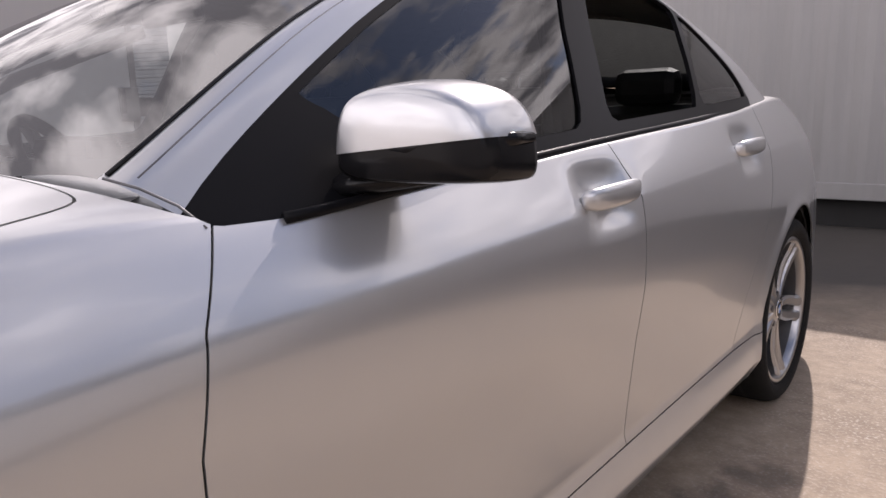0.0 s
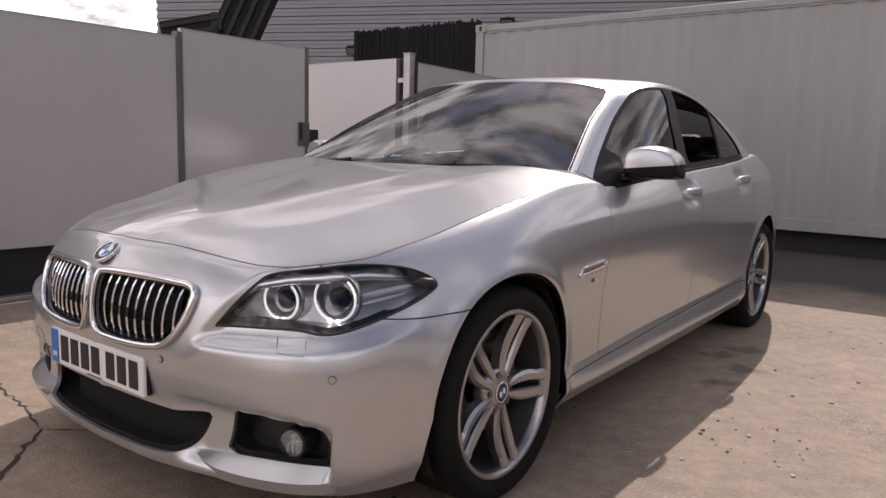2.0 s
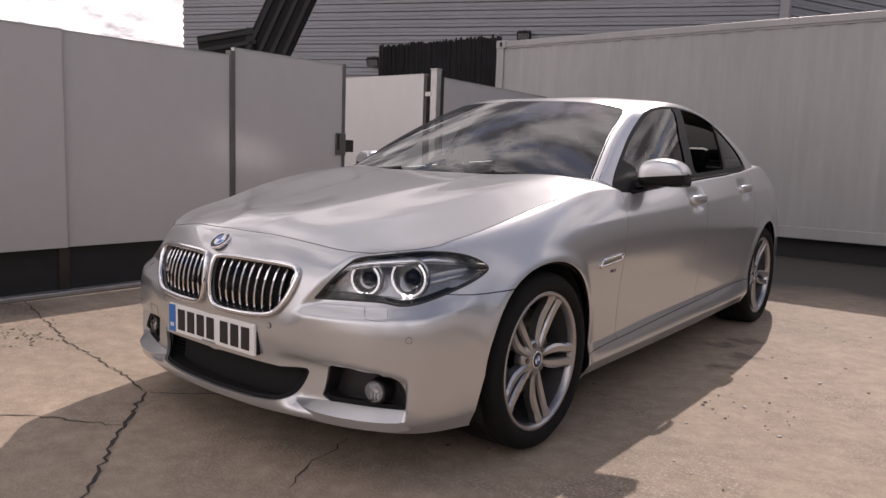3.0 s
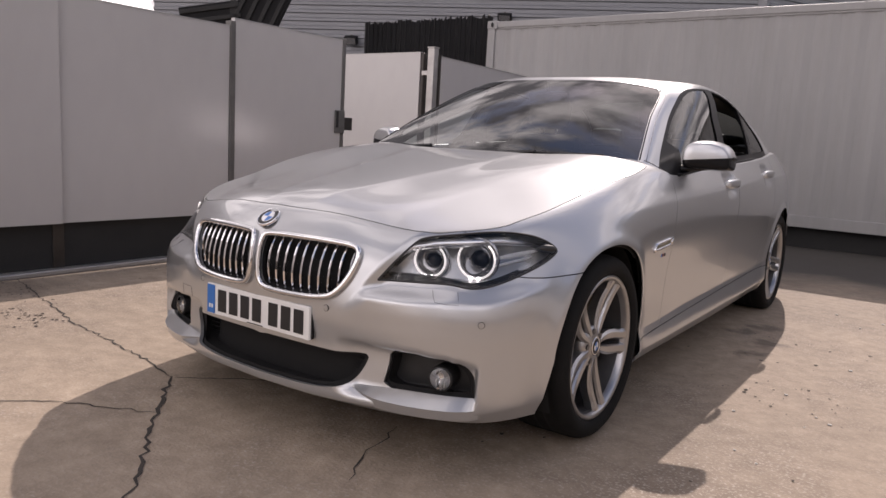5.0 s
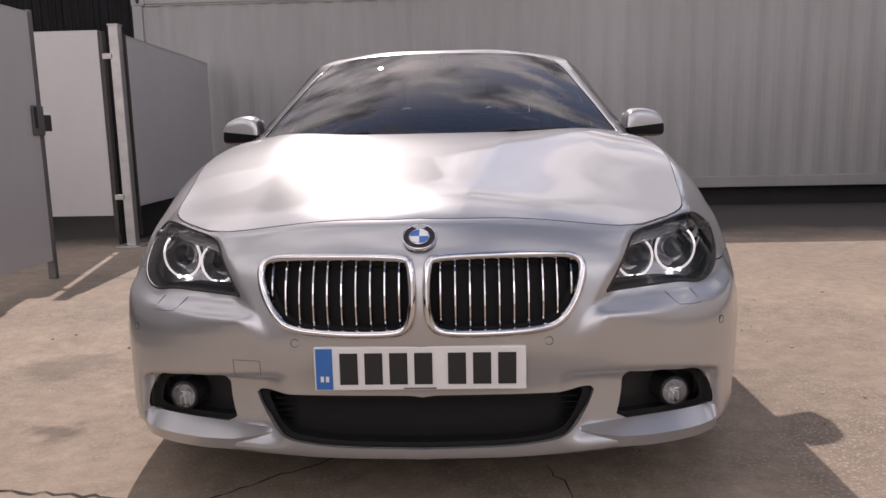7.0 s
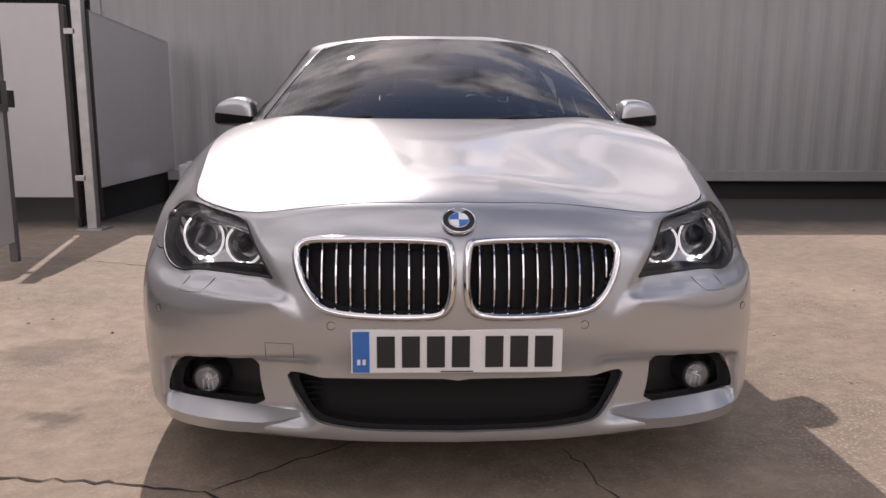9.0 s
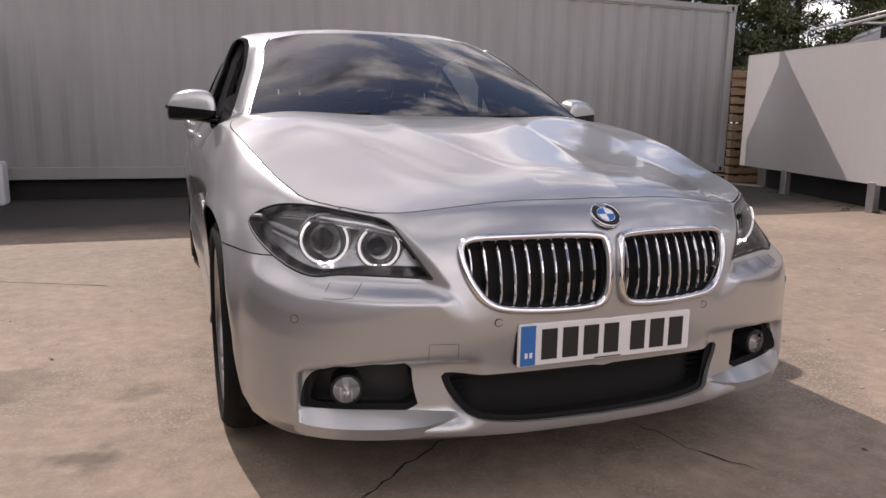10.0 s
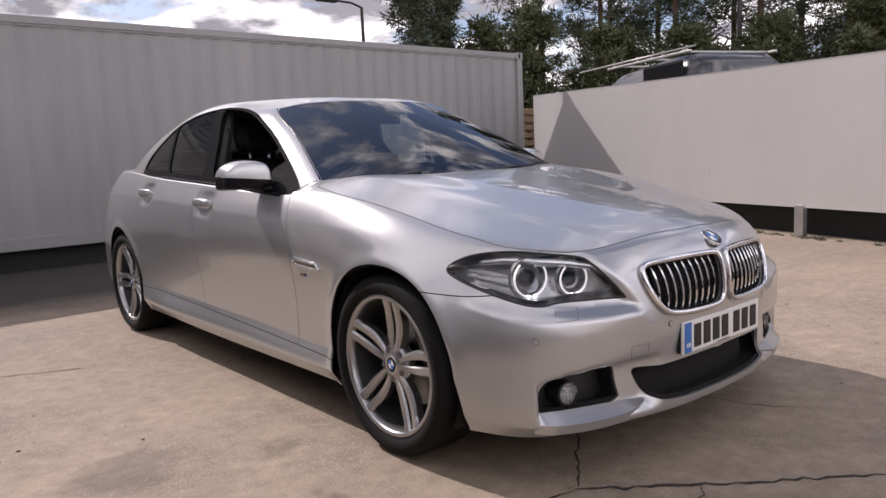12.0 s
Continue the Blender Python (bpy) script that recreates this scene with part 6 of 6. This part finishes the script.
# ---- mirrors, handles, vents ----
for s in (1, -1):
    def mirror_shell(grow, low):
        """The mirror housing from a rounded outline, or its part above the band."""
        bm = bmesh.new()
        outline = rounded([(-.104, -.060), (-.105, -.015), (-.098, .040), (-.076, .068), (-.02, .076), (.03, .070), (.074, .052), (.098, .020), (.107, -.02), (.106, -.056), (.092, -.066), (-.02, -.066)], 3)
        rings = []
        for y, sx, sz in ((.052, .94, .93), (.046, .99, .98), (.036, 1, 1), (.0, 1, .985), (-.030, .99, .94), (-.046, .975, .90), (-.054, .96, .87), (-.059, .935, .835), (-.063, .87, .77), (-.0665, .6, .52), (-.068, .25, .2)):
            rings.append([bm.verts.new((s * x * sx * grow * .93, y * grow + x * sx * .34, (-.018 + (z + .018) * sz * .95) * grow)) for x, z in outline])
        n = len(outline)
        for r, q in zip(rings[:-1], rings[1:]):
            for i in range(n):
                bm.faces.new((r[i], r[(i + 1) % n], q[(i + 1) % n], q[i]))
        bm.faces.new(rings[-1])
        if low:
            bm.faces.new(rings[0])
        else:
            bmesh.ops.bisect_plane(bm, geom=bm.verts[:] + bm.edges[:] + bm.faces[:], plane_co=(0, 0, -.012), plane_no=(-s * .10, 0, 1), clear_inner=True)
        bmesh.ops.recalc_face_normals(bm, faces=bm.faces[:])
        return bm
    at = (s * .950, .998, 1.032)
    mirror = part("door_mirror", mirror_shell(1.0, True), M_GLOSSBLACK, car, "silver door mirror with a black underside", smooth=True)
    mirror.location = at
    part("cap", mirror_shell(1.022, False), M_PAINT, mirror, "silver cap", smooth=True)
    part("stalk", tube(bmesh.new(), [(-s * .125, -.075, -.066), (-s * .08, -.050, -.060), (s * .02, -.005, -.050)], [.034, .026, .018], 10, flat=.6), M_GLOSSBLACK, mirror, smooth=True)
    part("glass", boxed((-.080, .050, -.045), (.080, .054, .048), .002, Matrix.Rotation(s * radians(18), 4, "Z")), M_CHROME, mirror)
    band = [(s * x, y + x * .34, -.014 + .08 * x) for x, y in ((-.040, -.058), (.0, -.060), (.04, -.052), (.072, -.036), (.094, -.006), (.101, .03))]
    part("side_repeater", tube(bmesh.new(), band, [.0085, .010, .010, .010, .010, .007], 8), M_GLOSSBLACK, mirror, "dark indicator strip", smooth=True)
    for row, (hy, hz) in enumerate(((1.535, .895), (2.425, .938))):
        d = doors[s < 0, row]
        bm = bmesh.new()
        rings = []
        flush = on_side(hy - .13, hz, 0, s).x * .5 + on_side(hy + .13, hz, 0, s).x * .5
        for dy, out, hh, tt in ((-.104, -.004, .008, .006), (-.100, .004, .016, .010), (-.082, .011, .021, .012), (-.04, .016, .023, .013), (.02, .018, .023, .013), (.07, .016, .021, .013), (.092, .011, .018, .012), (.104, .004, .014, .010), (.108, -.004, .007, .006)):
            c = Vector((flush + s * out, hy + dy, hz + .004 + dy * .035))
            rings.append([bm.verts.new((c.x + s * tt * math.copysign(abs(math.cos(a)) ** .7, math.cos(a)), c.y, c.z + hh * math.copysign(abs(math.sin(a)) ** .7, math.sin(a)))) for a in [k * math.tau / 16 for k in range(16)]])
        for r, q in zip(rings[:-1], rings[1:]):
            for i in range(16):
                bm.faces.new((r[i], r[(i + 1) % 16], q[(i + 1) % 16], q[i]))
        bm.faces.new(rings[0])
        bm.faces.new(rings[-1])
        bmesh.ops.recalc_face_normals(bm, faces=bm.faces[:])
        part("door_handle", bm, M_PAINT, d, "silver pull handle", smooth=True)
    # chrome gill on the wing
    quad = [(.400, .650), (.418, .676), (.602, .689), (.596, .664)]
    loop = []
    for (ay, az), (by, bz) in zip(quad, quad[1:] + quad[:1]):
        loop += [on_side(ay + (by - ay) * f / 6, az + (bz - az) * f / 6, .003, s) for f in range(6)]
    gill = part("side_gill", tube(bmesh.new(), loop, .0065, 8, True), M_CHROME, car, "chrome side gill", smooth=True)
    bm = bmesh.new()
    bm.faces.new([bm.verts.new(on_side(y, z, .002, s)) for y, z in quad])
    part("gill_inset", bm, M_CALIPER, gill)
    for k, c in enumerate((M_BLUE, M_INK, M_RED, M_CHROME)):
        p = on_side(.51 + k * .009, .622, .0, s)
        part("wing_badge", boxed((p.x - .0015, p.y - (.0035 if k < 3 else .0), p.z - .0065), (p.x + .0015, p.y + (.004 if k < 3 else .02), p.z + .0065), .0, None), c, car)

# ---- cowl, wipers ----
bm = bmesh.new()
rows = []
for x in [i / 12 * .79 for i in range(13)]:
    yb = np.interp(x, [0, .35, .60, .775], [.45, .48, .545, .62])
    yf = np.interp(x, [0, .35, .62, .785], [.53, .55, .61, .69])
    rows.append((x, yb, yf))
pts = [(-x, a, b) for x, a, b in rows[:0:-1]] + rows
vr = [[bm.verts.new((x, a, .955)), bm.verts.new((x, a + .01, .962)), bm.verts.new((x, b + .02, .992))] for x, a, b in pts]
for r, q in zip(vr[:-1], vr[1:]):
    for i in range(2):
        bm.faces.new((r[i], r[i + 1], q[i + 1], q[i]))
part("cowl", bm, M_PLASTIC, car, "black scuttle panel")
for x0, x1, y0 in ((-.62, .05, .56), (.02, .62, .53)):
    wp = part("wiper", tube(bmesh.new(), [(x0, y0 + .02, .998), ((x0 + x1) / 2, y0 + .0, 1.008), (x1, y0 + .045, 1.012)], .007, 6), M_PLASTIC, car, "black wiper blade")
    part("wiper_arm", tube(bmesh.new(), [(x0 + .05, y0 - .03, .985), ((x0 + x1) / 2, y0 - .02, 1.012)], .009, 6), M_PLASTIC, wp)

part("underbody", boxed((-.78, -.55, .17), (.78, 3.75, .22), .01), M_SHELL, car)
part("floor_pan", boxed((-.893, .46, .20), (.893, 2.46, .24), .005), M_SHELL, car)
part("engine_block", boxed((-.56, -.42, .22), (.56, .42, .72), .03), M_SHELL, car)

# rubber seals and joints round the glasshouse
HT = HOUSE[0].reshape(-1, HOUSE_N, 5)


def along(station, v0, v1, lift=0.0):
    """Points on the glasshouse at one station, from v0 to v1 (0 foot, 2 top of the glass)."""
    col = np.array([HT[r, int(round(station * 10))] for r in range(HT.shape[0])])
    return [Vector((np.interp(v, col[:, 4], col[:, 0]), np.interp(v, col[:, 4], col[:, 1]), np.interp(v, col[:, 4], col[:, 2]) + lift)) for v in np.linspace(v0, v1, 14)]


for s in (1, -1):
    part("screen_seal", tube(bmesh.new(), [(s * p.x, p.y, p.z) for p in along(3.0, 0.02, 1.97, 0.0005)], 0.0035, 6), M_GLOSSBLACK, car, smooth=True)
    part("pillar_joint", tube(bmesh.new(), [(s * p.x, p.y, p.z) for p in along(3.2, 0.05, 1.95, -0.0008)], 0.0016, 5), M_SEAM, car, smooth=True)
    joint = [on_side(.70, .945, 0.0, s)] + [Vector((s * x, y, z)) for x, y, z in ((.838, .690, .968), (.805, .665, .988), (.778, .640, 1.000))]
    part("wing_joint", tube(bmesh.new(), joint, 0.0018, 5), M_SEAM, car, smooth=True)


# ---- cabin ----
def cushion(lo, hi, bevel, m=None):
    return boxed(lo, hi, bevel, m)


part("cabin_floor", boxed((-.80, .3, .22), (.80, 3.4, .28)), M_SHELL, car)
part("bulkhead", boxed((-.84, 3.15, .28), (.84, 3.2, 1.0)), M_SHELL, car)
for s in (1, -1):
    part("door_card", boxed((min(s * .80, s * .825), .75, .28), (max(s * .80, s * .825), 2.7, .955), .01), M_DASH, car)
    part("pillar_lining", tube(bmesh.new(), [(s * .80, 1.63, .98), (s * .70, 1.70, 1.25), (s * .63, 1.76, 1.38)], .035, 8), M_DASH, car)
    part("screen_pillar_lining", tube(bmesh.new(), [(s * .742, .74, .975), (s * .628, 1.10, 1.172), (s * .515, 1.43, 1.312)], .018, 8), M_DASH, car)
part("headliner", to_bm(shifted(clips(HOUSE, (lambda V: 2.15 - V[:, 4], 0.0)), (0, 0, -.035)), both=True), M_HEADLINER, car, smooth=True)
dash = bmesh.new()
rows = []
for x in [-.80 + 1.6 * k / 16 for k in range(17)]:
    yo = .04 * (x / .8) ** 2
    hump = .03 * math.exp(-((x + .38) / .17) ** 2)
    rows.append([dash.verts.new((x, y + yo, z)) for y, z in ((.56, .955), (.75, .968 + hump * .3), (.92, .965 + hump), (1.0, .93 + hump), (1.03, .85), (.98, .70), (.95, .5))])
for r, q in zip(rows[:-1], rows[1:]):
    for i in range(6):
        dash.faces.new((r[i], r[i + 1], q[i + 1], q[i]))
part("dashboard", dash, M_DASH, car, "dark dashboard", smooth=True)
wheel_m = Matrix.Translation((-.38, 1.10, .90)) @ pose(0, 0, 0, -64)
sw = part("steering_wheel", tube(bmesh.new(), [wheel_m @ Vector((.185 * math.cos(a), .185 * math.sin(a), 0)) for a in [k * math.tau / 40 for k in range(40)]], .016, 8, True), M_LEATHER, car, "black leather steering wheel", smooth=True)
part("airbag_pad", boxed((-.09, -.06, -.03), (.09, .06, .02), .025, wheel_m), M_DASH, sw)
for a in (0, 180, 270):
    part("spoke", boxed((.07, -.022, -.015), (.18, .022, .01), .008, wheel_m @ pose(0, 0, 0, 0, 0, a)), M_TRIM, sw)
part("screen_hood", boxed((-.14, .93, .95), (.14, 1.0, 1.03), .02), M_GLOSSBLACK, car)
part("centre_console", boxed((-.12, .98, .3), (.12, 2.1, .62), .03), M_DASH, car)


def seat(x, y):
    s = part("seat_base", cushion((x - .25, y - .28, .34), (x + .25, y + .26, .56), .06), M_LEATHER, car, "black leather seat")
    m = Matrix.Translation((x, y + .24, .52)) @ pose(0, 0, 0, -16)
    part("seat_back", cushion((-.25, -.07, .0), (.25, .09, .62), .06, m), M_LEATHER, s)
    for sd in (-1, 1):
        part("bolster", cushion((sd * .21 - .06, -.13, .02), (sd * .21 + .06, .05, .50), .045, m), M_LEATHER, s)
        part("headrest_post", tube(bmesh.new(), [m @ Vector((sd * .06, 0, .60)), m @ Vector((sd * .06, -.01, .70))], .008, 8), M_CHROME, s)
    part("headrest", cushion((-.14, -.09, .655), (.14, .05, .86), .05, m), M_LEATHER, s)


seat(-.38, 1.55)
seat(.38, 1.55)
bench = part("rear_bench", cushion((-.68, 2.35, .34), (.68, 2.85, .58), .06), M_LEATHER, car, "black leather rear bench")
part("bench_back", cushion((-.68, -.08, .0), (.68, .08, .58), .06, Matrix.Translation((0, 2.80, .52)) @ pose(0, 0, 0, -22)), M_LEATHER, bench)
for x in (-.38, .38):
    part("headrest", cushion((x - .13, 2.90, 1.06), (x + .13, 3.0, 1.20), .045), M_LEATHER, bench)
part("parcel_shelf", boxed((-.66, 2.95, 1.02), (.66, 3.38, 1.06), .02), M_DASH, car)
rv = part("rear_view_mirror", boxed((-.12, 1.20, 1.27), (.12, 1.225, 1.335), .012), M_PLASTIC, car)
part("mirror_stem", tube(bmesh.new(), [(0, 1.20, 1.33), (0, 1.19, 1.38)], .012, 8), M_PLASTIC, rv)
for s in (1, -1):
    part("sun_visor", boxed((s * .33 - .17, 1.42, 1.352), (s * .33 + .17, 1.56, 1.364), .006, None), M_HEADLINER, car)
    p = part("belt", boxed((s * .70 - .003, 1.66, .6), (s * .70 + .003, 1.71, 1.28)), M_LEATHER, car)
